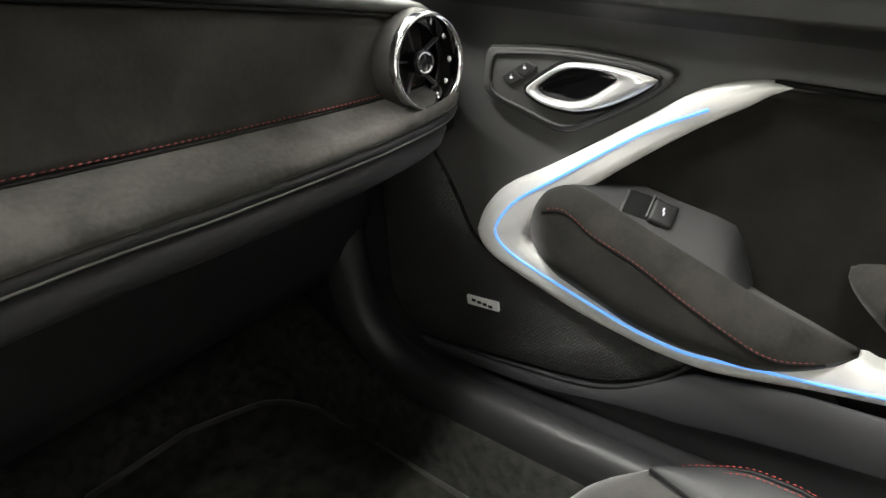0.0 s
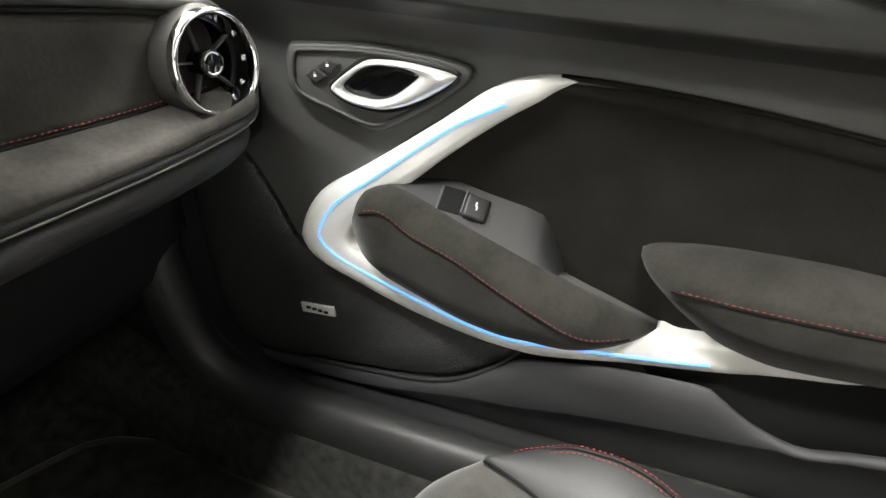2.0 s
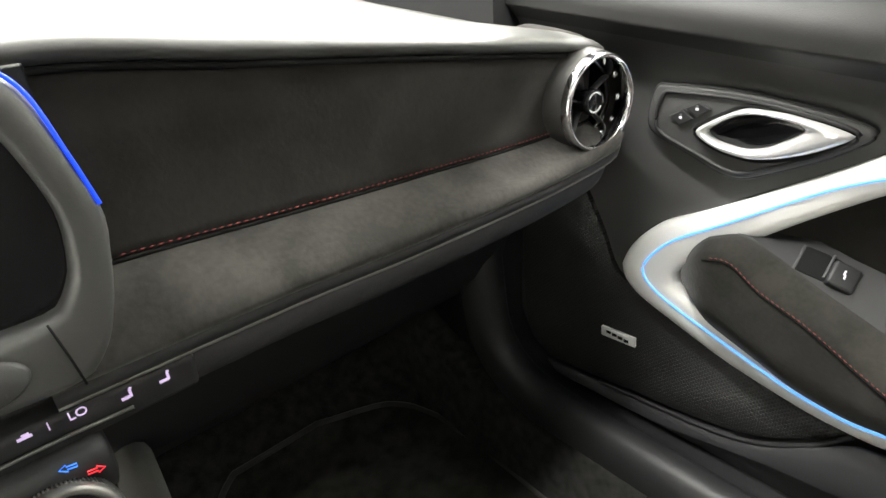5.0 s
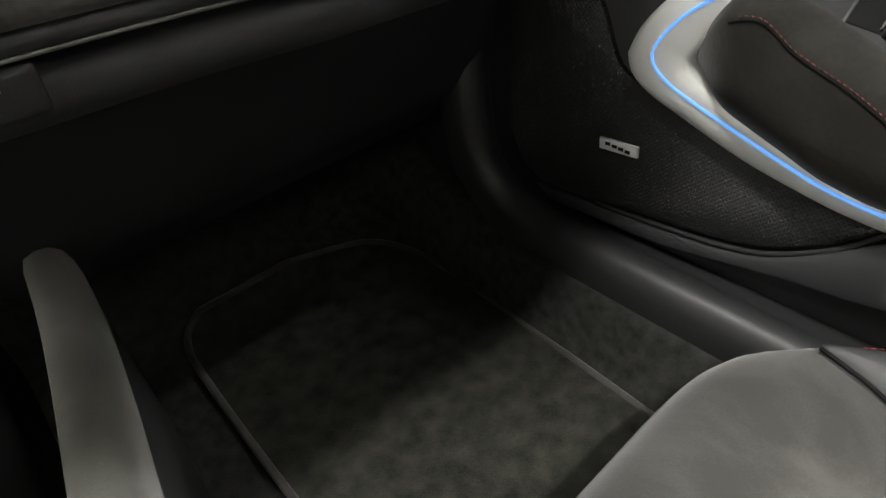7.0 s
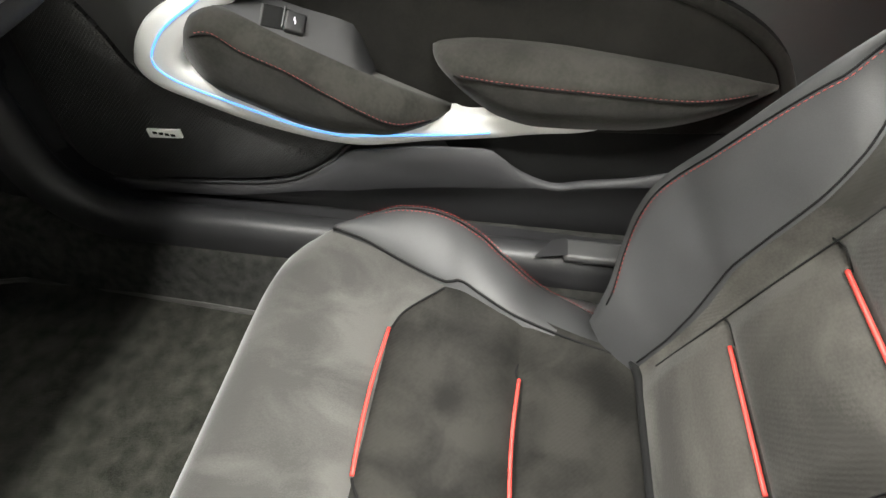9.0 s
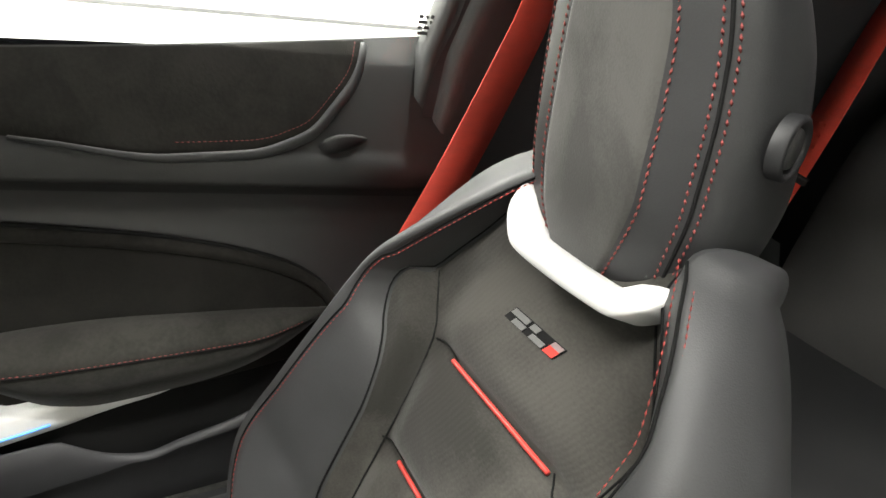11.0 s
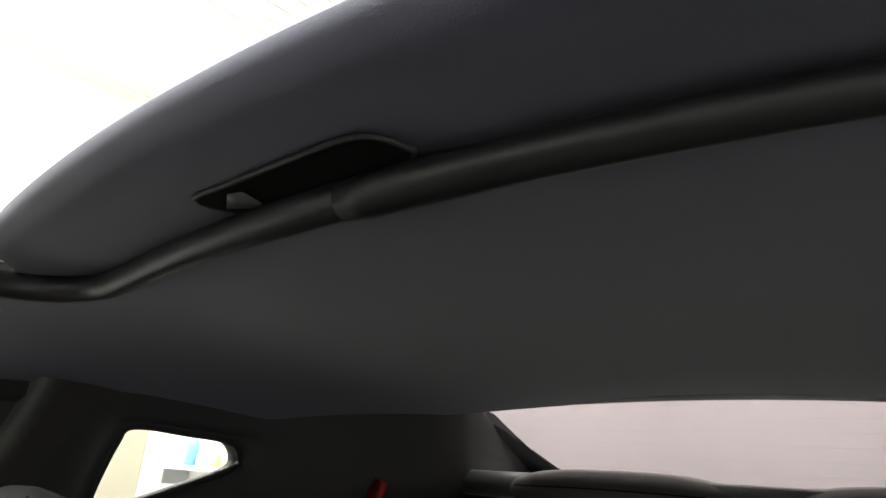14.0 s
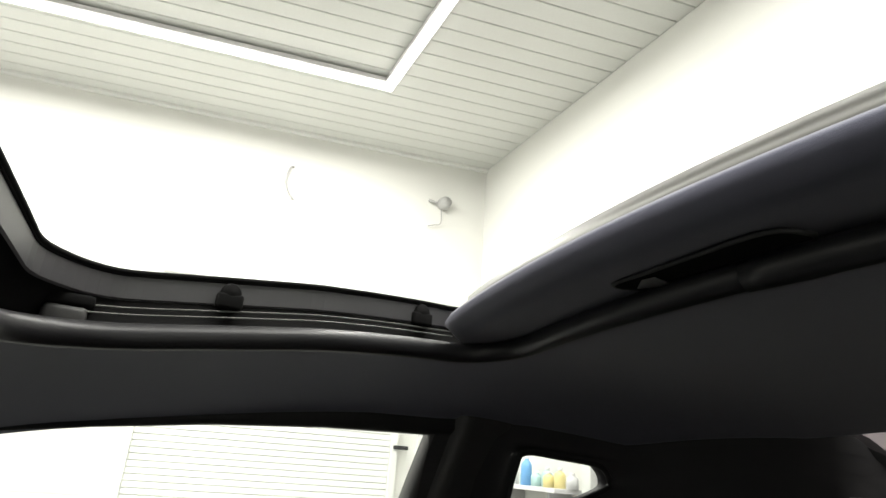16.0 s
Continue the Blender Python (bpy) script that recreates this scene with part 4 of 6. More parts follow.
for i in range(44):
    y = -0.115 + 0.401 * (1 - (1 - i / 43) ** 1.4)
    lo, mi, hi = (table(y, [(a[0], a[k]) for a in REST]) for k in (1, 2, 3))
    full = math.sin(math.pi * min(1, max(0, (0.2865 - y) / 0.04)) / 2) ** 0.7 * math.sin(math.pi * min(1, max(0, (y + 0.122) / 0.13)) / 2)
    xr = 0.694 - 0.055 * full
    row = [Vector((0.698, y, lo)), Vector((0.694 - 0.034 * full, y, lo + 0.003)), Vector((xr + 0.006 * full, y, lo + (mi - lo) * 0.55)), Vector((xr, y, mi)), Vector((xr + 0.004 * full, y, mi + (hi - mi) * 0.35)),
           Vector((xr + 0.018 * full, y, mi + (hi - mi) * 0.78)), Vector((0.694 - 0.020 * full, y, hi)), Vector((0.699, y, hi - 0.004))]
    rr.append(row)
    ridge.append(Vector((xr - 0.0006, y, mi)))
rest = part("elbow_rest", loft(rr, caps=True), SUEDE_PAD, door, "padded microsuede elbow rest")
part("stitching", stitch_row(ridge[3:36], 0.0046, 0.001, 0.0005), RED_DULL, rest, "dull red stitched seam")
part("fold", tube([p + Vector((0.001, 0, -0.003)) for p in ridge[2:37]], 0.001, 6), SEAM, rest)

# black sheet standing in for the shade inside the map pocket
POCKET = [(-0.26, 0.53), (-0.26, 0.42), (0.0, 0.40), (0.15, 0.40), (0.26, 0.455), (0.28, 0.485), (0.15, 0.505), (0.05, 0.520), (-0.05, 0.535)]
part("pocket_shade", plate(POCKET, 0.6965, 0.703, 0.001), SEAM, door, "black sheet for the map pocket shade")

# lower panel with the map pocket behind its upper edge
LOW = [(-0.27, 0.535), (-0.10, 0.490), (-0.025, 0.468), (0.013, 0.456), (0.08, 0.441), (0.117, 0.431), (0.153, 0.442), (0.178, 0.457), (0.212, 0.479), (0.284, 0.476), (0.368, 0.462), (0.394, 0.457), (0.432, 0.425), (0.482, 0.392), (0.53, 0.376), (0.60, 0.365), (0.70, 0.354), (0.80, 0.345)]
rr = []
for i in range(80):
    y = -0.27 + 1.07 * i / 79
    top = table(y, LOW)
    cr = min(top - 0.006, table(y, [(-0.27, 0.470), (0.0, 0.447), (0.10, 0.432), (0.22, 0.420), (0.33, 0.405), (0.43, 0.385), (0.62, 0.345), (0.80, 0.335)]))
    deep = 0.014 + 0.018 * min(1, (top - 0.33) / 0.12)
    rr.append([Vector((0.706, y, 0.312)), Vector((0.702, y, 0.318)), Vector((0.700 - deep * 0.25, y, 0.318 + (cr - 0.318) * 0.45)), Vector((0.700 - deep * 0.7, y, 0.318 + (cr - 0.318) * 0.85)),
               Vector((0.700 - deep * 0.95, y, cr - 0.003)), Vector((0.700 - deep, y, cr)), Vector((0.700 - deep + 0.003, y, cr + (top - cr) * 0.6)),
               Vector((0.700 - deep + 0.006, y, top - 0.002)), Vector((0.700 - deep + 0.009, y, top)), Vector((0.699 - deep + 0.014, y, top - 0.006)), Vector((0.703, y, top - 0.03 if top > 0.38 else top))])
part("lower_panel", loft(rr), QUARTER, door, "ribbed black lower panel with a map pocket")

# loudspeaker grille and maker's plate
# The outline runs on up to the dashboard end to darken that corner
GR = [(0.690, 0.540), (0.655, 0.524), (0.613, 0.509), (0.537, 0.482), (0.465, 0.466), (0.40, 0.458), (0.432, 0.428), (0.482, 0.396), (0.53, 0.380), (0.60, 0.369), (0.70, 0.358), (0.78, 0.352), (0.84, 0.40), (0.84, 0.64), (0.775, 0.668), (0.745, 0.640), (0.715, 0.590)]
gr = part("speaker_grille", plate([(p.y, p.z) for p in curve([(0, a, b) for a, b in GR], 100, True)], 0.6925, 0.701, 0.003), GRILLE, door, "perforated black loudspeaker grille")
part("grille_edge", tube(curve([(0.686, 0.402, 0.4575), (0.684, 0.432, 0.426), (0.684, 0.482, 0.3935), (0.685, 0.53, 0.3775), (0.687, 0.60, 0.3665), (0.689, 0.70, 0.3555)], 40), 0.003, 8), PLASTIC_DARK, gr)
bt = Matrix.Rotation(radians(-4), 4, "X")
badge = part("maker_plate", box((0.6905, 0.677, 0.4445), (0.004, 0.052, 0.0145), 0.0012, rot=bt), SATIN, gr, "small silver plate")
for k in range(4):
    part("plate_bar", box((0.6882, 0.691 - 0.009 * k, 0.4452 - 0.0006 * k), (0.0008, 0.0068, 0.0042), 0.0002, rot=bt), SEAM, badge)

# inner handle in its bezel, with two lock buttons
BZ = [(0.652, 0.775), (0.637, 0.779), (0.564, 0.780), (0.503, 0.774), (0.472, 0.768), (0.458, 0.762), (0.466, 0.751), (0.492, 0.733), (0.536, 0.710), (0.556, 0.702), (0.576, 0.703), (0.610, 0.715), (0.644, 0.727), (0.657, 0.737), (0.658, 0.755)]
bz = [Vector((0, 0.556 + (p.y - 0.556) * 1.045, 0.743 + (p.z - 0.743) * 1.07)) for p in curve([(0, a, b) for a, b in BZ], 96, True)]
handle_set = part("handle_bezel", plate([(p.y, p.z) for p in bz], 0.6865, 0.703, 0.003), PLASTIC, door, "black handle bezel")
part("bezel_edge", tube([Vector((0.6915, p.y, p.z)) for p in bz], 0.0024, 8, True), PLASTIC_DARK, handle_set)
c0 = Vector((0, 0.556, 0.743))
part("bezel_step", tube([Vector((0.6855, c0.y + (p.y - c0.y) * 0.90, c0.z + (p.z - c0.z) * 0.86)) for p in bz], 0.0022, 8, True), PLASTIC_DARK, handle_set)
RO = [(0.606, 0.741), (0.596, 0.750), (0.579, 0.761), (0.560, 0.770), (0.535, 0.771), (0.510, 0.769), (0.475, 0.7625), (0.468, 0.757), (0.482, 0.746), (0.505, 0.734), (0.527, 0.726), (0.549, 0.722), (0.578, 0.725), (0.598, 0.733)]
RI = [(0.593, 0.743), (0.584, 0.751), (0.570, 0.760), (0.553, 0.7655), (0.535, 0.7655), (0.520, 0.764), (0.509, 0.760), (0.507, 0.757), (0.512, 0.752), (0.524, 0.743), (0.538, 0.735), (0.555, 0.731), (0.576, 0.733), (0.588, 0.737)]
ro, ri = curve([(0, a, b) for a, b in RO], 80, True), curve([(0, a, b) for a, b in RI], 80, True)
rr = []
for w, h in ((-0.16, -0.2), (0, 0.2), (0.15, 0.75), (0.4, 1.0), (0.7, 0.92), (0.92, 0.6), (1.0, 0.0), (1.0, -1.2)):
    rr.append([Vector((0.687 - 0.010 * h, (o.lerp(n, w)).y, (o.lerp(n, w)).z)) for o, n in zip(ro, ri)])
pull = part("door_handle", loft(rr, close_v=True), HANDLE_CHROME, handle_set, "bright chrome door handle")
part("handle_cup", plate([(p.y, p.z) for p in ri], 0.6862, 0.70, 0.001), GLOSS_BLACK, handle_set)
# Black tube paints the shade in the gap round the handle
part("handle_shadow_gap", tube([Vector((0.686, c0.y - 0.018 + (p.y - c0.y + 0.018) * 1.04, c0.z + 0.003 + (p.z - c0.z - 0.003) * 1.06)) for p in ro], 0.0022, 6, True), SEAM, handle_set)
for quad, nm in ((((0.637, 0.7515), (0.622, 0.7605), (0.609, 0.7525), (0.626, 0.7425)), "lock_button"), (((0.6205, 0.7615), (0.608, 0.7695), (0.592, 0.7665), (0.6075, 0.7535)), "unlock_button")):
    m4 = [(sum(q[0] for q in quad) / 4), (sum(q[1] for q in quad) / 4)]
    b = part(nm, plate([(p.y, p.z) for p in curve([(0, m4[0] + (q[0] - m4[0]) * 0.94, m4[1] + (q[1] - m4[1]) * 0.94) for q in quad], 4, True)], 0.6825, 0.688, 0.0012), PLASTIC_DARK, handle_set, "black lock button", False)
    part("symbol", box((0.6823, m4[0], m4[1]), (0.0006, 0.0030, 0.0024), 0.0), WHITE_INK, b, "white lock symbol", False)
    part("symbol_bow", box((0.6823, m4[0], m4[1] + 0.0028), (0.0006, 0.0022, 0.0022), 0.0), GREY_INK, b, "", False)
tagged(door, "closed black car door lining with silver trim and microsuede pads", "car door")

# ---- dashboard ----
dash = empty("dashboard", (0.3, 0.8, 0.6))


def dash_top(x):
    return table(x, [(-0.8, 0.87), (-0.3, 0.898), (0.135, 0.898), (0.253, 0.883), (0.46, 0.854), (0.584, 0.835), (0.635, 0.824), (0.675, 0.806)])


def dash_section(x):
    """Top edge, seam and lip heights, and how far the end curves away."""
    t = dash_top(x)
    s = table(x, [(0.1, 0.778), (0.16, 0.775), (0.27, 0.767), (0.38, 0.760), (0.56, 0.752), (0.68, 0.752)])
    b = table(x, [(0.1, 0.736), (0.24, 0.734), (0.35, 0.729), (0.49, 0.727), (0.57, 0.730), (0.62, 0.737), (0.65, 0.750), (0.68, 0.765)])
    back = 0.05 * min(1.0, max(0.0, (x - 0.60) / 0.07)) ** 2
    return t, min(s, t - 0.03), min(b, s - 0.006), back


XS = [0.10 + (0.672 - 0.10) * k / 40 for k in range(41)]
top_rows, up_rows, low_rows, seam_pts, lip_pts, und_rows, band_rows = [], [], [], [], [], [], []
for x in XS:
    t, s, b, back = dash_section(x)
    up_rows.append([Vector((x, y + back, z)) for y, z in ((0.705, t - 0.012), (0.690, t - 0.013), (0.692, s + (t - s) * 0.6), (0.693, s + (t - s) * 0.3), (0.691, s + 0.010), (0.689, s + 0.003), (0.693, s))])
    low_rows.append([Vector((x, y + back, z)) for y, z in ((0.693, s), (0.686, s - 0.0015), (0.674, s - 0.007), (0.660, s - 0.016), (0.650, b + 0.012), (0.6455, b + 0.004), (0.6465, b - 0.001), (0.665, b - 0.003))])
    seam_pts.append(Vector((x, 0.6874 + back, s + 0.0045)))
    lip_pts.append(Vector((x, 0.6505 + back, b - 0.0125)))
    band_rows.append([Vector((x, y + back, z)) for y, z in ((0.652, b - 0.001), (0.6480, b - 0.005), (0.6490, b - 0.011), (0.655, b - 0.014), (0.69, b - 0.013))])
for x in XS[:38]:
    t, s, b, back = dash_section(x)
    und_rows.append([Vector((x, y + back, z)) for y, z in ((0.690, b - 0.013), (0.675, b - 0.019), (0.667, b - 0.026), (0.665, b - 0.035), (0.670, b - 0.046), (0.684, b - 0.056), (0.71, b - 0.064), (0.75, b - 0.070), (0.80, b - 0.077))])
XT = [-0.80 + 1.485 * k / 70 for k in range(71)]
for x in XT:
    t = dash_top(x)
    back = 0.05 * min(1.0, max(0.0, (x - 0.60) / 0.085)) ** 2
    top_rows.append([Vector((x, y + back, z)) for y, z in ((0.715, t - 0.014), (0.688, t - 0.009), (0.681, t - 0.004), (0.682, t + 0.001), (0.690, t + 0.005), (0.72, t + 0.010), (0.85, t + 0.014))] + [Vector((x, 1.05, t + 0.030)), Vector((x, 1.32, t + 0.058))])
part("top_pad", loft(top_rows), PADDED, dash, "soft black top pad")
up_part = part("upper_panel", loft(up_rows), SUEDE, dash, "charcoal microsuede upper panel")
part("lower_panel", loft(low_rows), SUEDE_LIT, dash, "charcoal microsuede lower panel")
part("stitching", stitch_row(seam_pts[4:36], 0.0046, 0.0008, 0.0005, (0, 0, 0.0004)), RED_DULL, up_part, "dull red stitched seam")
part("seam_fold", tube([p + Vector((0, 0.0028, -0.0045)) for p in seam_pts], 0.0018, 6), SEAM, up_part)
part("silver_lip", tube(lip_pts, 0.0013, 8), SATIN_DARK, dash, "thin dark silver line")
part("lip_band", loft(band_rows), PLASTIC_DARK, dash, "matt black band under the suede")
part("under_panel", loft(und_rows), QUARTER, dash, "black plastic knee panel")
part("top_gap", tube([Vector((x, 0.6885 + 0.05 * min(1.0, max(0.0, (x - 0.60) / 0.085)) ** 2, dash_top(x) - 0.0115)) for x in XS], 0.0022, 6), SEAM, dash)
rr = []
for x in XS:
    t, s, b, back = dash_section(x)
    rr.append([Vector((x, 0.78 + back, b - 0.075)), Vector((x, 0.80 + back, 0.62)), Vector((x, 0.86, 0.50)), Vector((x, 0.92, 0.44)), Vector((x, 1.1, 0.43))])
part("glove_box", loft(rr), PLASTIC_DARK, dash, "matt black glove box front")
# end of the dashboard against the door, and driver's half
t, s, b, back = dash_section(0.672)
bm = bmesh.new()
bm.faces.new([bm.verts.new(v) for v in ((0.676, 0.772, 0.80), (0.676, 0.712, 0.765), (0.676, 0.69, 0.742), (0.676, 0.70, 0.69), (0.676, 0.80, 0.62), (0.676, 1.2, 0.5), (0.676, 1.2, 0.81))])
part("end_cap", bm, PLASTIC_DARK, dash)
part("driver_half", box((-0.47, 0.95, 0.69), (0.70, 0.46, 0.36), 0.04), PLASTIC_DARK, dash)

# round air vent
VC = Vector((0.593, 0.664, 0.780))
AX = Vector((-0.10, -1.0, 0.03)).normalized()
vent = empty("air_vent", VC)
part("pod", lathe([(0.038, -0.085), (0.046, -0.070), (0.0502, -0.050), (0.0520, -0.032), (0.0512, -0.016), (0.0484, -0.003)], VC, AX, 64), material("polished grey metal", (0.055, 0.054, 0.052), 0.36, metal=0.4, vary=0.05, bump=0), vent, "polished grey metal vent pod")
part("ring", lathe([(0.0484, -0.006), (0.0478, 0.003), (0.0460, 0.0066), (0.0440, 0.0066), (0.0422, 0.003), (0.0414, -0.006), (0.0408, -0.024)], VC, AX, 64), CHROME, vent, "chrome vent ring")
part("inner_ring", lathe([(0.0408, -0.022), (0.0395, -0.020), (0.038, -0.024), (0.0375, -0.07)], VC, AX, 48), GLOSS_BLACK, vent)
part("throat", disc(0.038, VC - AX * 0.068, AX), SEAM, vent)
hub = part("hub", lathe([(0.0095, -0.06), (0.0105, -0.020), (0.0125, -0.012), (0.0130, -0.006), (0.0118, -0.003), (0.0095, -0.003), (0.0090, -0.0045), (0.0, -0.0045)], VC, AX, 32), GLOSS_BLACK, vent)
for a0 in (40, 220):
    mq = Matrix.Translation(VC - AX * 0.0032) @ AX.to_track_quat("Z", "Y").to_matrix().to_4x4()
    part("hub_mark", tube([mq @ Vector((0.0096 * math.cos(radians(a0 + 14 * k)), 0.0096 * math.sin(radians(a0 + 14 * k)), 0)) for k in range(9)], 0.0007, 6), SATIN, hub, "silver arc")
mq = Matrix.Translation(VC - AX * 0.020) @ AX.to_track_quat("Z", "Y").to_matrix().to_4x4()
for a0 in (28, 100, 172, 244, 316):
    d = Vector((math.cos(radians(a0)), math.sin(radians(a0)), 0))
    part("vane", tube([mq @ (d * 0.010), mq @ (d * 0.0395)], 0.0045, 6, flat=0.25, up=AX), PLASTIC, vent)
for k, a0 in enumerate((-62, -36, -4, 30, 62)):
    d = Vector((math.cos(radians(a0)), math.sin(radians(a0)), 0))
    part("clip", box(mq @ (d * 0.0405) + AX * 0.010, (0.003, 0.003, 0.006), 0.0012), CHROME, vent)
tagged(vent, "round chrome ringed air vent at the dashboard end", "air vent")
tagged(dash, "black dashboard with microsuede panels and red stitching", "dashboard")
# pod surround that blends into the dashboard
bm = lathe([(0.070, -0.11), (0.067, -0.075), (0.0635, -0.052), (0.059, -0.040), (0.055, -0.038), (0.052, -0.045)], VC + Vector((0.008, 0, -0.002)), AX, 56)
part("vent_surround", bm, SUEDE, dash)

# ---- centre display and climate controls ----
stack = empty("centre_display", (0.0, 0.64, 0.75))
FR_OUT = [(0.020, 0.905), (0.100, 0.9035), (0.124, 0.897), (0.136, 0.884), (0.1485, 0.832), (0.146, 0.805), (0.138, 0.775), (0.128, 0.756), (0.112, 0.746), (0.05, 0.748), (-0.05, 0.752)]
FR_IN = [(0.020, 0.890), (0.095, 0.888), (0.110, 0.884), (0.119, 0.874), (0.130, 0.835), (0.128, 0.808), (0.124, 0.797), (0.119, 0.790), (0.108, 0.785), (0.05, 0.786), (-0.05, 0.788)]
fo, fi = curve([(a, 0, b) for a, b in FR_OUT], 60), curve([(a, 0, b) for a, b in FR_IN], 60)


def stack_y(z, d=0.0):
    return 0.632 - 0.10 * (0.90 - z) * 0.3 - d


rr = []
for w, d in ((-0.12, -0.04), (0.0, -0.004), (0.06, 0.001), (0.2, 0.004), (0.8, 0.004), (0.95, 0.002), (1.0, -0.004), (1.0, -0.02)):
    rr.append([Vector((o.lerp(n, w).x, stack_y(o.lerp(n, w).z, d), o.lerp(n, w).z)) for o, n in zip(fo, fi)])
part("bezel", loft(rr), material("grey bezel paint", (0.085, 0.085, 0.083), 0.4, metal=0.3, vary=0.05), stack, "grey painted display bezel")
scr = part("screen", box((0.02, stack_y(0.84, -0.010), 0.838), (0.24, 0.004, 0.115), 0.001, rot=Matrix.Rotation(radians(-2), 4, "X")), GLOSS_BLACK, stack, "dark glossy screen", False)
part("soft_key", box((0.078, stack_y(0.797, -0.006), 0.797), (0.026, 0.001, 0.009), 0.0), SCREEN_LIT, scr, "pale lit key", False)
part("soft_key", box((0.062, stack_y(0.812, -0.006), 0.812), (0.018, 0.001, 0.009), 0.0), material("lit teal key", (0.05, 0.4, 0.4), 0.3, emit=(0.05, 0.5, 0.55), power=0.7, bump=0), scr, "lit teal key", False)
part("light_line", tube([Vector((p.x, stack_y(p.z, 0.002), p.z)) for p in curve([(0.06, 0, 0.9055), (0.102, 0, 0.9045), (0.124, 0, 0.898), (0.1355, 0, 0.8855), (0.1425, 0, 0.858), (0.148, 0, 0.832)], 40)], 0.0010, 8), BLUE_DEEP, stack, "glowing blue line")
part("panel_joint", tube([Vector((0.110, stack_y(0.785, 0.0045), 0.785)), Vector((0.113, stack_y(0.765, 0.0045), 0.765)), Vector((0.115, stack_y(0.748, 0.0045), 0.748))], 0.0006, 6), SEAM, stack)
key = part("back_button", lathe([(0.024, -0.002), (0.024, 0.003), (0.022, 0.0045), (0.0, 0.0045)], (0.073, stack_y(0.767, 0.003), 0.767), (0, -1, 0.1), 36), PLASTIC, stack, "black oval back key")
for v in key.data.vertices:
    v.co.z = 0.767 + (v.co.z - 0.767) * 0.5
part("writing", text_mesh("BACK", 0.0070, Matrix.Translation((0.064, stack_y(0.767, 0.0079), 0.767)) @ Matrix.Rotation(radians(90), 4, "X")), WHITE_INK, key, "white key lettering")
# climate row
row = part("climate_bar", box((0.055, 0.671, 0.710), (0.235, 0.035, 0.026), 0.004, rot=Matrix.Rotation(radians(12), 4, "X")), PLASTIC_DARK, stack, "black climate switch row")
part("row_line", tube([(-0.05, 0.6525, 0.705), (0.10, 0.6525, 0.7045), (0.133, 0.6525, 0.703)], 0.0011, 6), SATIN_DARK, row)


def mark(bm, mat, label):
    part("symbol", bm, mat, row, label, False)


def seat_symbol(x, z):
    bm = box((x - 0.0014, 0.6505, z - 0.0010), (0.0046, 0.0006, 0.0018))
    box((x + 0.0016, 0.6505, z + 0.0008), (0.0015, 0.0006, 0.0048), 0, bm)
    return box((x + 0.0020, 0.6505, z + 0.0040), (0.0016, 0.0006, 0.0012), 0, bm)


mark(seat_symbol(0.153, 0.7128), LILAC_INK, "lit lilac seat symbol")
mark(seat_symbol(0.132, 0.7130), LILAC_INK, "lit lilac seat symbol")
mark(text_mesh("LO", 0.0075, Matrix.Translation((0.107, 0.6504, 0.7165)) @ Matrix.Rotation(radians(90), 4, "X")), LILAC_INK, "lit lilac LO reading")
bm = box((0.082, 0.6505, 0.7165), (0.0068, 0.0006, 0.0016))
mark(box((0.0826, 0.6505, 0.7180), (0.0036, 0.0006, 0.0014), 0, bm), LILAC_INK, "lit lilac car symbol")
mark(text_mesh("A/C", 0.0050, Matrix.Translation((0.060, 0.6504, 0.7155)) @ Matrix.Rotation(radians(90), 4, "X")), LILAC_INK, "lit lilac A/C lettering")
mark(box((0.093, 0.6505, 0.7168), (0.0006, 0.0006, 0.0050)), LILAC_INK, "thin lilac divider")
# temperature dial under the row
face = part("dial_face", box((0.045, 0.662, 0.676), (0.14, 0.03, 0.044), 0.01, rot=Matrix.Rotation(radians(20), 4, "X")), PLASTIC_DARK, stack, "black dial surround")
DC, DA = Vector((0.080, 0.640, 0.655)), Vector((0.05, -1, 0.35)).normalized()
dial = part("dial", lathe([(0.030, -0.004), (0.030, 0.010), (0.0285, 0.014), (0.025, 0.0155), (0.0235, 0.012)], DC, DA, 60), SATIN_DARK, face, "silver ringed climate dial")
mq = Matrix.Translation(DC) @ DA.to_track_quat("Z", "Y").to_matrix().to_4x4()
bm = bmesh.new()
for k in range(90):
    a = 2 * math.pi * k / 90
    box(mq @ Vector((0.0302 * math.cos(a), 0.0302 * math.sin(a), 0.004)), (0.0009, 0.0009, 0.012), 0, bm, rot=mq.to_3x3().to_4x4() @ Matrix.Rotation(a, 4, "Z"))
part("knurling", bm, STEEL, dial, "fine knurled edge", False)
part("dial_cap", disc(0.0238, DC + DA * 0.0122, DA), GLOSS_BLACK, dial)


def arrow(x, z, way):
    """An arrow drawn in outline."""
    pts = [(-0.0042, 0.0010), (0.0006, 0.0010), (0.0006, 0.0024), (0.0042, 0), (0.0006, -0.0024), (0.0006, -0.0010), (-0.0042, -0.0010)]
    ring = [Vector((x + a * way, 0.640, z + b - 0.18 * a * way)) for a, b in pts]
    return tube(ring, 0.00042, 5, True)


part("arrow", arrow(0.0930, 0.6945, -1), BLUE_INK, face, "lit blue arrow", False)
part("arrow", arrow(0.1040, 0.6845, 1), RED_INK, face, "lit red arrow", False)
tagged(stack, "centre display with climate switches and blue light line", "display")

# ---- centre console with its padded knee rail ----
console = empty("centre_console", (0.02, 0.5, 0.2))
rr = []
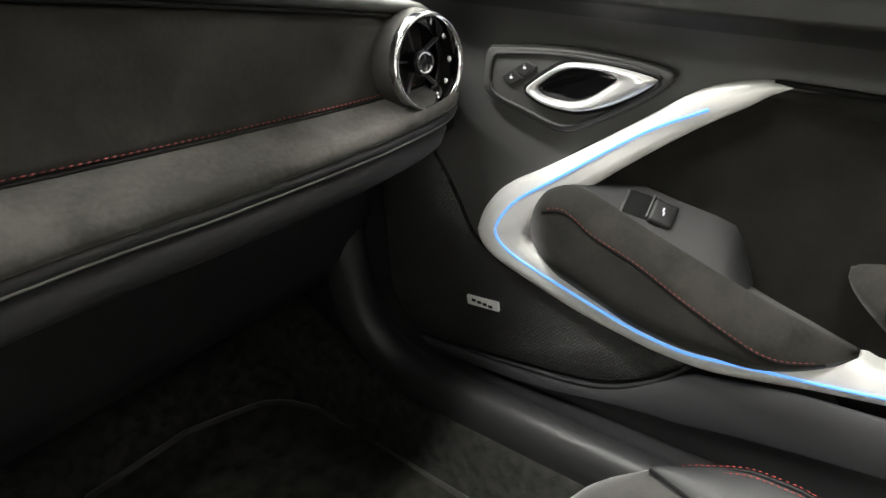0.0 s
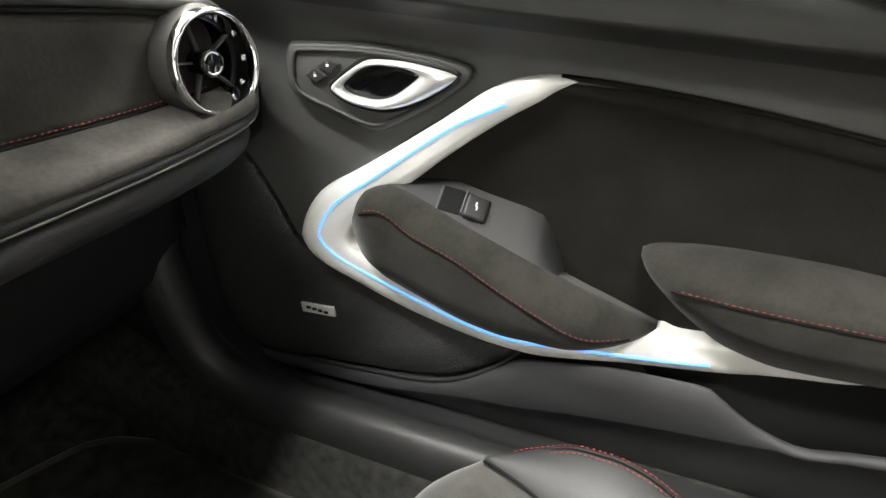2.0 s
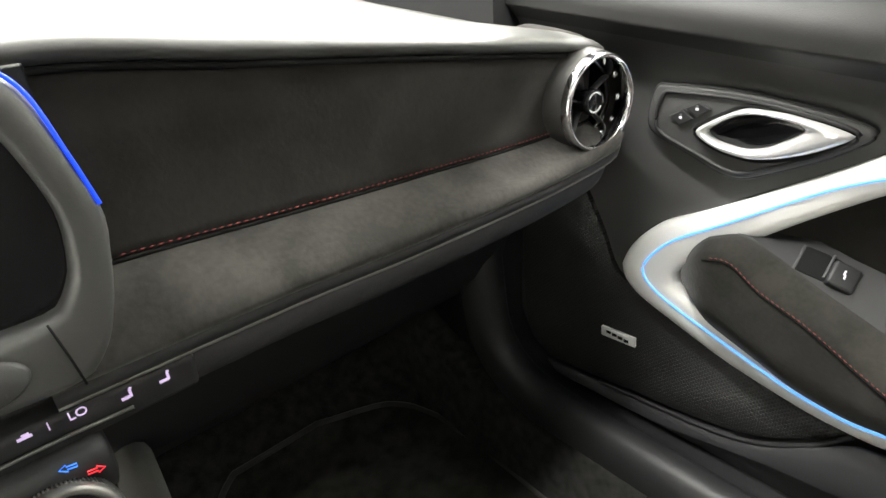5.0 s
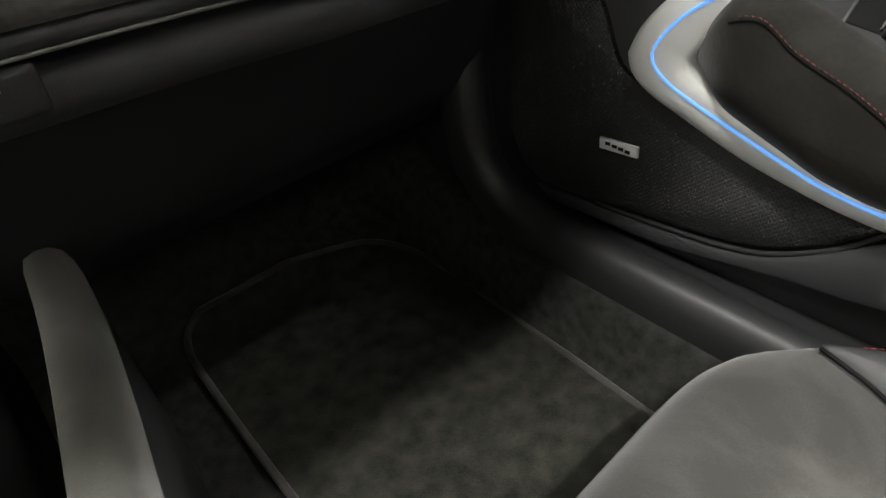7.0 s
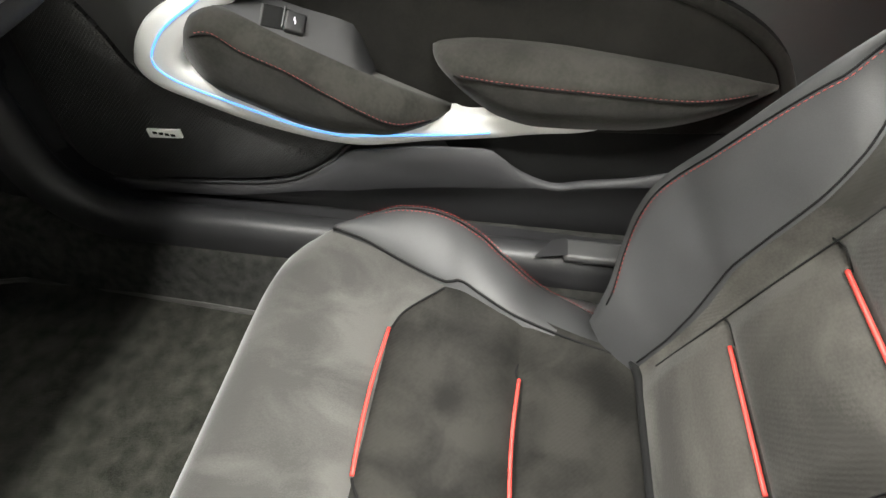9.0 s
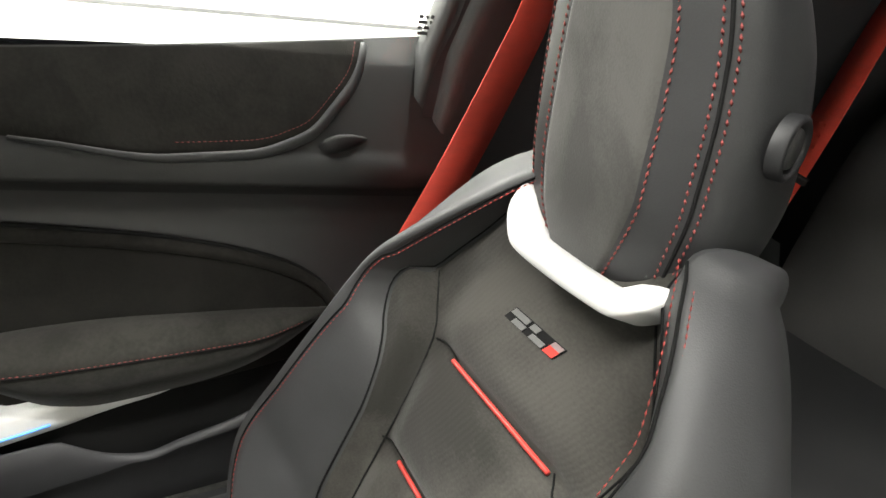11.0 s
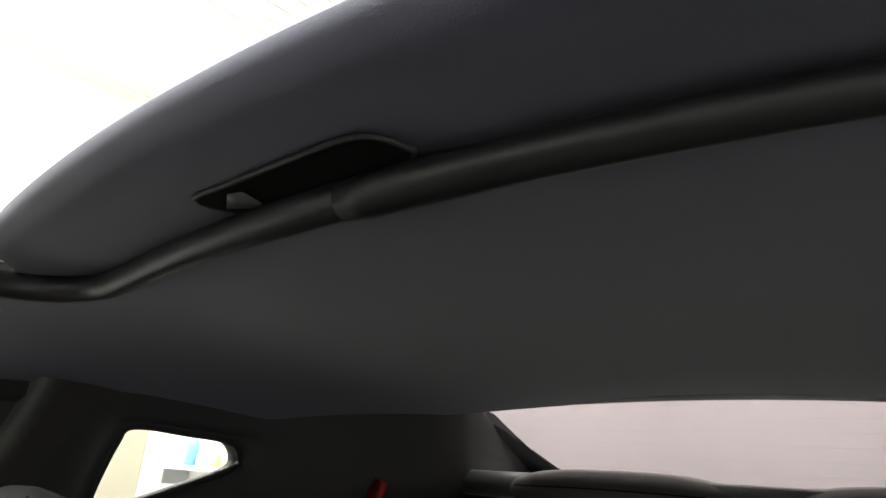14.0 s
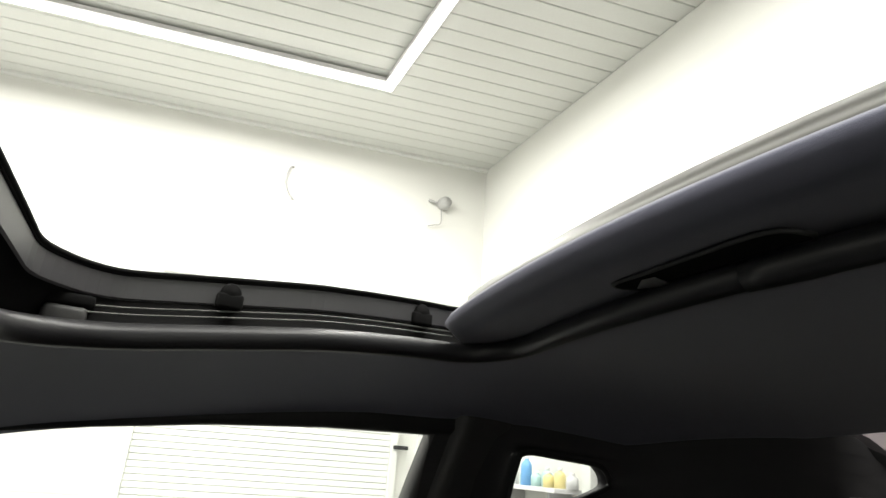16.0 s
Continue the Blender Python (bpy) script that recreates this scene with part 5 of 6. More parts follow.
for y, xr, zt in ((1.02, 0.136, 0.46), (0.99, 0.149, 0.50), (0.93, 0.150, 0.51), (0.80, 0.141, 0.515), (0.64, 0.112, 0.52), (0.45, 0.080, 0.525), (0.2, 0.034, 0.53), (-0.3, 0.024, 0.53)):
    rr.append([Vector((xr + 0.006, y, 0.2)), Vector((xr + 0.004, y, zt - 0.08)), Vector((xr + 0.001, y, zt - 0.05))])
part("side_panel", loft(rr), PLASTIC_DARK, console)
rr = []
for i in range(40):
    y = 1.045 - 1.225 * i / 39
    xr = table(y, [(-0.3, 0.07), (0.2, 0.085), (0.45, 0.103), (0.55, 0.117), (0.62, 0.128), (0.70, 0.141), (0.80, 0.154), (0.90, 0.161), (1.02, 0.162)])
    zt = table(y, [(-0.3, 0.54), (0.45, 0.54), (0.8, 0.535), (0.98, 0.528), (1.02, 0.512), (1.045, 0.48)])
    rr.append([Vector((xr - 0.008 + a * 0.8, y, zt + b)) for a, b in ((0.003, -0.065), (0.003, -0.03), (-0.001, -0.012), (-0.010, -0.002), (-0.022, 0.0), (-0.034, -0.004), (-0.041, -0.018), (-0.042, -0.06))])
part("knee_rail", loft(rr, caps=True), SUEDE_RAIL, console, "padded grey microsuede knee rail")
part("deck", box((-0.02, 0.42, 0.40), (0.17, 1.1, 0.14), 0.02), PLASTIC_DARK, console)
tagged(console, "black centre console with a padded grey knee rail", "console")

# ---- sunroof: edge ring, frame, clips, sliding shade ----
FLANGE = material("dark grey painted metal", (0.085, 0.085, 0.09), 0.42, metal=0.2, vary=0.06, bump=0.02)
sunroof = empty("sunroof", (-0.04, 0.05, 1.2))
ring = [Vector((p.x, p.y, roof_z(p.x, p.y) - 0.004)) for p in SR]


def ring_radius(x, y):
    """The ring grows slimmer along its rear run."""
    return 0.0125 - (0.0030 * min(1.0, max(0.0, (0.10 - x) / 0.35)) if y < -0.1 else 0.0)


part("edge_ring", tube(ring, [ring_radius(p.x, p.y) for p in SR], 12, True), RUBBER, sunroof, "black rubber edge ring")


def widen(p, d):
    c = Vector((-0.04, 0.04, 0))
    q = Vector((p.x - c.x, p.y - c.y, 0))
    return Vector((c.x + q.x * (1 + d / 0.42), c.y + q.y * (1 + d / 0.30), 0))


def frame_loop(d, dz, outline=None):
    return [Vector((widen(p, d).x, widen(p, d).y, roof_z(p.x, p.y) + dz)) for p in outline or SKIN]


part("track", loft([frame_loop(0.004, 0.006, SR), frame_loop(0.014, 0.010, SR), frame_loop(0.030, 0.014, SR), frame_loop(0.031, 0.036)], close_v=True), SEAM, sunroof)
part("flange", loft([frame_loop(0.031, 0.034), frame_loop(0.029, 0.036), frame_loop(0.0285, 0.058)], close_v=True), FLANGE, sunroof, "dark grey metal flange", False)
part("flange_rim", loft([frame_loop(0.0285, 0.058), frame_loop(0.0265, 0.0585), frame_loop(0.0262, 0.0625)], close_v=True), SEAM, sunroof, "", False)
part("roof_seal", tube(frame_loop(0.027, 0.062), 0.0025, 8, True), SEAM, sunroof)
side_pts = [p for p in SR if p.x > 0.40 and -0.2 < p.y < 0.27]
side_pts.sort(key=lambda p: p.y)
for d, dz in ((0.014, 0.019), (0.021, 0.027)):
    part("guide_rod", tube([Vector((widen(p, d).x, p.y, roof_z(p.x, p.y) + dz)) for p in side_pts], 0.0010, 6), SATIN_DARK, sunroof, "thin dark guide rod")
for yy in (0.092, -0.148):
    q = min(SR, key=lambda p: abs(p.y - yy) + (1 if p.x < 0.3 else 0))
    c = Vector((widen(q, 0.024).x, yy, roof_z(q.x, yy)))
    part("clip", lathe([(0.0105, -0.006), (0.0105, 0.003), (0.0085, 0.006), (0.0, 0.007)], c + Vector((0, 0, 0.047)), (-1, 0, 0.1), 24), SEAM, sunroof)
    part("clip_foot", box(c + Vector((-0.001, 0, 0.038)), (0.012, 0.027, 0.016), 0.003), SEAM, sunroof)
block = part("slide_block", box((0.438, 0.232, roof_z(0.43, 0.232) + 0.016), (0.042, 0.036, 0.022), 0.005), PLASTIC, sunroof, "grey slide block of the roof panel")
part("block_cap", box((0.442, 0.230, roof_z(0.43, 0.232) + 0.033), (0.046, 0.040, 0.012), 0.004), SEAM, block)


def rear_edge(x):
    return -0.262 + 0.062 * max(0.0, 1 - ((x - XC) / 0.47) ** 2)


def shade_front(x):
    return -0.096 - 0.066 * ((x - XC) / 0.5) ** 2


rr = []
for i in range(50):
    x = 0.455 - 1.01 * i / 49
    e = min(1, (0.46 - x) / 0.06)
    bow = 0.035 * (1 - math.sqrt(max(0, 1 - (1 - e) ** 2))) if x > 0.40 else 0
    y0, y1 = rear_edge(x) - 0.03, shade_front(x) - bow * 3.2
    z = roof_z(x, -0.2) + 0.012
    rr.append([Vector((x, y0, z + 0.004)), Vector((x, y0 + (y1 - y0) * 0.35, z + 0.002)), Vector((x, y0 + (y1 - y0) * 0.7, z - 0.004)), Vector((x, y1 - 0.018, z - 0.004)), Vector((x, y1 - 0.005, z + 0.0035)),
               Vector((x, y1, z + 0.009)), Vector((x, y1 - 0.003, z + 0.0145)), Vector((x, y1 - 0.03, z + 0.018)), Vector((x, y0 - 0.2, z + 0.028))])
shade = part("sliding_shade", loft(rr), HEADLINING, sunroof, "black cloth sliding shade pushed back")
part("glass_panel", loft([[Vector((x, shade_front(x) - 0.032 + dy, roof_z(x, -0.2) + dz)) for x in [0.40 - 0.9 * k / 20 for k in range(21)]] for dy, dz in ((0.0, 0.034), (0.004, 0.042), (0.002, 0.056), (-0.02, 0.062), (-0.3, 0.062))]), SATIN_DARK, sunroof, "edge of the pushed back glass panel")
# thicker sleeve on the rear run of the ring
sl = [Vector((x, rear_edge(x), roof_z(x, rear_edge(x)) - 0.005)) for x in [0.052 - 0.5 * k / 24 for k in range(25)]]
part("ring_sleeve", tube(sl, [ring_radius(p.x, p.y) + (0.0004, 0.0013, 0.0017)[min(2, k)] for k, p in enumerate(sl)], 12), RUBBER, sunroof, "black sleeve on the edge ring")
# finger pull in the shade
pz = roof_z(0.06, -0.18) + 0.009
PO = [(0.160, -0.176), (0.118, -0.171), (0.066, -0.165), (0.020, -0.161), (0.002, -0.167), (-0.006, -0.184), (-0.004, -0.193), (0.03, -0.198), (0.09, -0.205), (0.140, -0.210), (0.159, -0.195)]
po = curve([(a, b, 0) for a, b in PO], 48, True)
rim = part("finger_pull", tube([Vector((p.x, p.y, pz - 0.0005)) for p in po], 0.0020, 8, True), PLASTIC, shade, "black finger pull")
bm = loft([[Vector((p.x, p.y, pz - 0.002)) for p in po], [Vector((0.055 + (p.x - 0.055) * 0.9, -0.179 + (p.y + 0.179) * 0.8, pz - 0.0006)) for p in po]], close_v=True)
bm.verts.ensure_lookup_table()
bm.faces.new(bm.verts[-48:])
part("pull_pocket", bm, SEAM, rim)
# Grey wedge paints the lit inner wall of the finger pull
WEDGE = ((0.147, -0.192), (0.130, -0.178), (0.118, -0.180), (0.120, -0.204))
part("pull_lit_wedge", loft([[Vector((a, b, pz - 0.0025 - 0.0008 * k)) for a, b in WEDGE] for k in range(3)], close_v=True, caps=True), GREY_INK, rim, "grey wedge for the lit wall of the finger pull")
tagged(sunroof, "open sunroof with its black shade pushed back", "sunroof")

# ---- passenger seat ----
seat = empty("passenger_seat", (0.32, 0.1, 0.2))
SX = 0.32


def cushion_z(y):
    return table(y, [(-0.03, 0.372), (0.0, 0.366), (0.145, 0.362), (0.297, 0.397), (0.36, 0.411), (0.412, 0.411), (0.448, 0.398), (0.468, 0.372), (0.476, 0.335)])


PIPES = (0.297, 0.144)


def cushion_bump(x, y):
    d = abs(x - SX)
    z = 0.0
    if d < 0.18:
        w = min(1.0, (0.18 - d) / 0.07)
        for p in PIPES:
            z -= 0.009 * w * math.exp(-((y - p) / 0.008) ** 2)
        for a, b in ((PIPES[1], PIPES[0]), (0.0, PIPES[1])):
            if a < y < b:
                z += 0.008 * w * math.sin(math.pi * (y - a) / (b - a)) ** 0.7
    return z


SEAM_X = [(-0.03, 0.434), (0.016, 0.444), (0.08, 0.462), (0.153, 0.489), (0.205, 0.513), (0.226, 0.520), (0.243, 0.514), (0.262, 0.517), (0.322, 0.534), (0.372, 0.551), (0.41, 0.562)]

def pad_edge(x):
    """Where the shaded insert ends and the front pad begins."""
    return table(abs(x - SX), [(0.0, 0.297), (0.112, 0.297), (0.130, 0.288), (0.160, 0.266), (0.186, 0.246), (0.204, 0.238), (0.25, 0.236)])


rr, back_rows, front_rows = [], [], []
for j in range(73):
    v = j / 72
    y0 = -0.03 + 0.505 * v
    row = []
    for k in range(61):
        u = -1 + 2 * k / 60
        half = min(0.247, table(y0, SEAM_X) - SX + 0.008) if y0 < 0.43 else 0.247
        x = SX + half * u
        yb = pad_edge(x)
        y = -0.03 + (yb + 0.03) * j / 46 if j <= 46 else yb + (0.475 - yb) * (j - 46) / 26
        yy = y - 0.034 * abs(u) ** 6 * max(0.0, (y - yb) / (0.475 - yb))
        row.append(Vector((x, yy, cushion_z(y) + cushion_bump(x, y) - (0.020 * abs(u) ** 10 * min(1.0, max(0.0, (y - 0.415) / 0.05))) + 0.006 * u * u)))
    rr.append(row)
back_rows, rr = rr[:47], rr[46:]
for row in rr:
    a, b = row[0], row[-1]
    row[:0] = [Vector((a.x - 0.004, a.y, 0.25)), Vector((a.x - 0.004, a.y, a.z - 0.012))]
    row += [Vector((b.x + 0.004, b.y, b.z - 0.012)), Vector((b.x + 0.004, b.y, 0.25))]
for dz, dy in ((0.30, 0.006), (0.27, 0.0), (0.24, -0.012), (0.22, -0.03)):
    rr.append([Vector((v.x, v.y + dy, min(dz, v.z))) for v in rr[26]])
cush = part("front_pad", loft(rr), SUEDE_SEAT, seat, "brushed grey microsuede front pad")
insert = part("cushion_insert", loft(back_rows), SUEDE_INSERT, seat, "shaded microsuede cushion insert")
for y, (xl, xr) in zip(PIPES, ((SX - 0.062, SX + 0.112), (SX - 0.088, SX + 0.088))):
    pts = [Vector((xl + (xr - xl) * k / 30, y + 0.004 * math.sin(math.pi * k / 30), cushion_z(y) + 0.0045 + cushion_bump(xl + (xr - xl) * k / 30, y) * 0.55)) for k in range(31)]
    part("piping", tube(pts, 0.0022, 8), RED_PIPE, cush, "bright red piping")


def on_cushion(pts, lift=0.0008):
    """Points lifted on to the top of the cushion."""
    out = []
    for x, y in pts:
        u = min(1.0, abs(x - SX) / min(0.247, table(y, SEAM_X) - SX + 0.014))
        out.append(Vector((x, y, cushion_z(y) + cushion_bump(x, y) + 0.006 * u * u + lift)))
    return out


for line in (((0.432, 0.296), (0.442, 0.292), (0.456, 0.284), (0.480, 0.266), (0.508, 0.244)), ((0.408, 0.144), (0.418, 0.148), (0.430, 0.146)),
             ((0.258, 0.298), (0.248, 0.293), (0.234, 0.284), (0.20, 0.262), (0.16, 0.246)), ((0.232, 0.144), (0.223, 0.150), (0.21, 0.146))):
    pts = curve([(a, b, 0) for a, b in line], 16)
    part("seam", tube(on_cushion([(p.x, p.y) for p in pts]), 0.0015, 6), SEAM, cush)

RIDGE_X = [(-0.03, 0.515), (0.034, 0.530), (0.10, 0.560), (0.175, 0.580), (0.21, 0.590), (0.266, 0.595), (0.297, 0.595), (0.35, 0.588), (0.385, 0.574), (0.40, 0.563)]
RIDGE_Z = [(-0.03, 0.335), (0.034, 0.334), (0.10, 0.338), (0.175, 0.384), (0.21, 0.410), (0.25, 0.431), (0.28, 0.4375), (0.31, 0.437), (0.35, 0.425), (0.385, 0.412), (0.40, 0.398)]


SEAM_S = [(-0.03, 0.432), (0.016, 0.441), (0.08, 0.458), (0.153, 0.487), (0.205, 0.509), (0.226, 0.514), (0.243, 0.513), (0.262, 0.517), (0.322, 0.534), (0.372, 0.551), (0.41, 0.562)]


def bolster(sgn):
    rr, ridge, seam = [], [], []
    for i in range(60):
        y = -0.03 + 0.424 * i / 59
        xs, xr, zr = table(y, SEAM_S), table(y, RIDGE_X), table(y, RIDGE_Z)
        zs = cushion_z(y) + 0.010
        row = [(xs - 0.012, zs - 0.03), (xs, zs - 0.002)]
        for w in (0.12, 0.3, 0.5, 0.7, 0.88):
            row.append((xs + (xr - xs) * w, zs + (zr - zs) * w ** 1.1 + 0.012 * math.sin(math.pi * w) * max(0.25, min(1, (zr - 0.33) / 0.1))))
        o = 0.3 + 0.7 * min(1.0, max(0.0, (0.42 - y) / 0.06))
        row += [(xr, zr), (xr + 0.006 * o, zr - 0.006), (xr + 0.010 * o, zr - 0.03), (xr + 0.008 * o, 0.27), (xr, 0.215)]
        rr.append([Vector((SX + sgn * (x - SX), y, z)) for x, z in row])
        ridge.append(Vector((SX + sgn * (xr - SX), y, zr)))
        w = (table(y, SEAM_X) - xs) / (xr - xs)
        seam.append(Vector((SX + sgn * (xs + (xr - xs) * w - SX), y, zs + (zr - zs) * max(0.0, w) ** 1.1 + 0.012 * math.sin(math.pi * max(0.0, w)) * max(0.25, min(1, (zr - 0.33) / 0.1)) + 0.0005)))
    b = part("cushion_bolster", loft(rr, caps=True), LEATHER, seat, "smooth black leather bolster")
    part("seam", tube(seam[2:], 0.0018, 6), SEAM, b)
    o = Vector((0.0012 * sgn, 0, 0.001))
    part("stitching", stitch_row([p + o for p in ridge[6:57]], 0.0050, 0.0005, 0.0005), RED_THREAD, b, "red stitching")
    part("stitching", stitch_row([p + Vector((-0.011 * sgn, 0, 0.0035)) for p in ridge[8:57]], 0.0050, 0.0005, 0.0005), RED_THREAD, b, "red stitching")
    part("edge_seam", tube([p + Vector((-0.005 * sgn, 0, 0.0016)) for p in ridge[6:57]], 0.001, 6), SEAM, b)


bolster(1)
bolster(-1)
part("base_shell", box((SX, 0.17, 0.235), (0.44, 0.5, 0.12), 0.03), PLASTIC_DARK, seat)

LEAN = radians(24)
BN, BU = Vector((0, math.cos(LEAN), math.sin(LEAN))), Vector((0, -math.sin(LEAN), math.cos(LEAN)))
B0 = Vector((0, -0.02, 0.45))


def back(x, h, d):
    return Vector((x, 0, 0)) + B0 + BU * h + BN * d


INX = [(-0.10, 0.432), (0.015, 0.434), (0.108, 0.440), (0.183, 0.439), (0.227, 0.447), (0.255, 0.461), (0.274, 0.477), (0.300, 0.486), (0.34, 0.462), (0.386, 0.430), (0.43, 0.398), (0.48, 0.365)]
INX_IN = [(-0.10, 0.432), (0.015, 0.434), (0.108, 0.440), (0.211, 0.443), (0.275, 0.443), (0.315, 0.450), (0.342, 0.456), (0.361, 0.452), (0.383, 0.443), (0.42, 0.420), (0.445, 0.405), (0.48, 0.37)]
PANEL_IN = [(-0.05, 0.098), (0.20, 0.098), (0.26, 0.102), (0.30, 0.114), (0.33, 0.121), (0.35, 0.119), (0.389, 0.096), (0.422, 0.077)]
PANEL = [(-0.05, 0.098), (0.10, 0.098), (0.20, 0.097), (0.25, 0.100), (0.286, 0.108), (0.31, 0.126), (0.335, 0.146)]
BP = (0.044, 0.168, 0.278)


def back_d(x, h):
    u = abs(x - SX)
    d = 0.0
    w = min(1.0, max(0.0, (0.105 - u) / 0.03))
    for p in BP:
        d -= 0.009 * w * math.exp(-((h - p) / 0.008) ** 2)
    for a, b in ((-0.08, BP[0]), (BP[0], BP[1]), (BP[1], BP[2])):
        if a < h < b:
            d += 0.010 * w * math.sin(math.pi * (h - a) / (b - a)) ** 0.7
    if h > BP[2]:
        d += 0.006 * min(1, (h - BP[2]) / 0.03) * w
    us = table(h, PANEL if x > SX else PANEL_IN)
    rise = min(1.0, max(0.0, (u - us) / 0.022))
    return d + 0.2 * max(0, u - 0.06) ** 2 + 0.024 * rise * rise * (3 - 2 * rise) * min(1.0, max(0.25, (h + 0.06) / 0.15))


rr = []
for i in range(80):
    h = -0.10 + 0.575 * i / 79
    across = [SX + (table(h, INX if k > 25 else INX_IN) - SX + 0.003) * (-1 + 2 * k / 50) for k in range(51)]
    rr.append([back(x, h, back_d(x, h) - (0.03 * max(0, (h - 0.43) / 0.045) ** 2)) for x in across])
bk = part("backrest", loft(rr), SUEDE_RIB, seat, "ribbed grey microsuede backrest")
for h in BP:
    pts = [back(SX - 0.07 + 0.14 * k / 24, h, back_d(SX - 0.07 + 0.14 * k / 24, h) * 0.6 + 0.0035) for k in range(25)]
    part("piping", tube(pts, 0.0022, 8), RED_PIPE, bk, "bright red piping")
    for sgn in (1, -1):
        ends = ((0.07, 0.0), (0.08, 0.006), (0.09, 0.007), (0.102, 0.003)) if sgn > 0 else ((0.07, 0.0), (0.077, -0.004), (0.084, -0.008), (0.092, -0.008))
        pts = [back(SX + sgn * a, h + c, back_d(SX + sgn * a, h + c) + 0.0004) for a, c in ends]
        part("seam", tube(curve(pts, 10), 0.0009, 6), SEAM, bk)
for sgn in (1, -1):
    pts = [back(SX + sgn * a, h, back_d(SX + sgn * a, h) + 0.0006) for h, a in (PANEL if sgn > 0 else PANEL_IN)]
    part("seam", tube(curve(pts, 30), 0.0010, 6), SEAM, bk)

RDX_IN = [(-0.10, 0.488), (-0.05, 0.498), (0.0, 0.508), (0.06, 0.510), (0.15, 0.495), (0.25, 0.476), (0.30, 0.474), (0.354, 0.474), (0.38, 0.465), (0.418, 0.447), (0.44, 0.430), (0.46, 0.405), (0.48, 0.37)]
RDX = [(-0.10, 0.490), (-0.05, 0.505), (-0.01, 0.540), (0.02, 0.560), (0.054, 0.566), (0.144, 0.541), (0.245, 0.510), (0.321, 0.482), (0.366, 0.449), (0.43, 0.396), (0.46, 0.374), (0.48, 0.362)]
OTX = [(-0.10, 0.51), (-0.05, 0.53), (0.0, 0.565), (0.06, 0.582), (0.15, 0.572), (0.235, 0.558), (0.313, 0.533), (0.377, 0.498), (0.44, 0.456), (0.47, 0.42), (0.48, 0.40)]
RDD = [(-0.10, 0.05), (0.0, 0.066), (0.06, 0.072), (0.30, 0.066), (0.38, 0.048), (0.46, 0.020), (0.48, 0.005)]


def back_bolster(sgn):
    rr, ridge, seam = [], [], []
    for i in range(64):
        h = -0.10 + (0.58 if sgn > 0 else 0.55) * i / 63
        xi, xr, xo, dr = table(h, INX if sgn > 0 else INX_IN), table(h, RDX if sgn > 0 else RDX_IN), table(h, OTX), table(h, RDD)
        di = back_d(SX + sgn * (xi - SX), h) + 0.003 - 0.034 * max(0.0, (h - 0.42) / 0.055) ** 2
        row = [(xi - 0.01, di - 0.02), (xi, di)]
        for w in (0.15, 0.35, 0.6, 0.82):
            row.append((xi + (xr - xi) * w, di + (dr - di) * w ** 0.85 + 0.004 * math.sin(math.pi * w)))
        row += [(xr, dr), (xr + (xo - xr) * 0.45, dr - 0.012), (xo, dr * 0.35), (xo - 0.004, -0.04), (xo - 0.03, -0.085), (SX + 0.03, -0.10)]
        rr.append([back(SX + sgn * (x - SX), h, d) for x, d in row])
        w = 1 - min(0.3, 0.011 / max(0.02, xr - xi))
        ridge.append(back(SX + sgn * (xi + (xr - xi) * w - SX), h, di + (dr - di) * w ** 0.85 + 0.004 * math.sin(math.pi * w) + 0.0006))
        seam.append(back(SX + sgn * (xi - SX), h, di + 0.0006))
    # rounded shoulder over the top
    mid = sum(x for x, d in row[1:9]) / 8
    for k in range(1, 7):
        c, up = math.cos(math.pi * k / 12.6), math.sin(math.pi * k / 12.6)
        rr.append([back(SX + sgn * (mid + (x - mid) * (0.35 + 0.65 * c) - SX), h + (0.016 if sgn > 0 else 0.022) * up, -0.05 + (d + 0.05) * c) for x, d in row])
    b = part("back_bolster", loft(rr), LEATHER, seat, "smooth black leather side bolster")
    part("seam", tube(seam[3:], 0.0011, 6), SEAM, b)
    part("edge_seam", tube(ridge[4:], 0.0011, 6), SEAM, b)
    side = Vector((0.006 * sgn, 0, 0))
    part("stitching", stitch_row([p + side - BN * 0.001 for p in ridge[6:]], 0.0050, 0.0005, 0.0005), RED_THREAD, b, "red stitching")
    part("stitching", stitch_row([p - side + BN * 0.0006 for p in ridge[6:]], 0.0050, 0.0005, 0.0005), RED_THREAD, b, "red stitching")


back_bolster(1)
back_bolster(-1)
# top shell between the shoulders
rr = []
for k in range(25):
    x = SX + 0.085 * (-1 + 2 * k / 24)
    rr.append([back(x, 0.455, 0.0), back(x, 0.475, -0.006), back(x, 0.487, -0.03), back(x, 0.487, -0.07), back(x, 0.46, -0.10), back(x, 0.2, -0.12)])
part("top_shell", loft(rr), LEATHER, seat)

# headrest
head = part("headrest", bmesh.new(), LEATHER_HEAD, seat, "tall black leather headrest")
bm = bmesh.new()
HX = 0.317
HEAD = [(0.81, 0.066, -0.232, 0.045), (0.83, 0.077, -0.233, 0.052), (0.87, 0.090, -0.233, 0.058), (0.90, 0.095, -0.232, 0.058), (0.94, 0.096, -0.228, 0.054), (0.98, 0.093, -0.222, 0.048), (1.01, 0.087, -0.214, 0.041),
        (1.035, 0.077, -0.207, 0.034), (1.05, 0.062, -0.202, 0.028), (1.06, 0.043, -0.198, 0.020), (1.067, 0.013, -0.196, 0.007)]


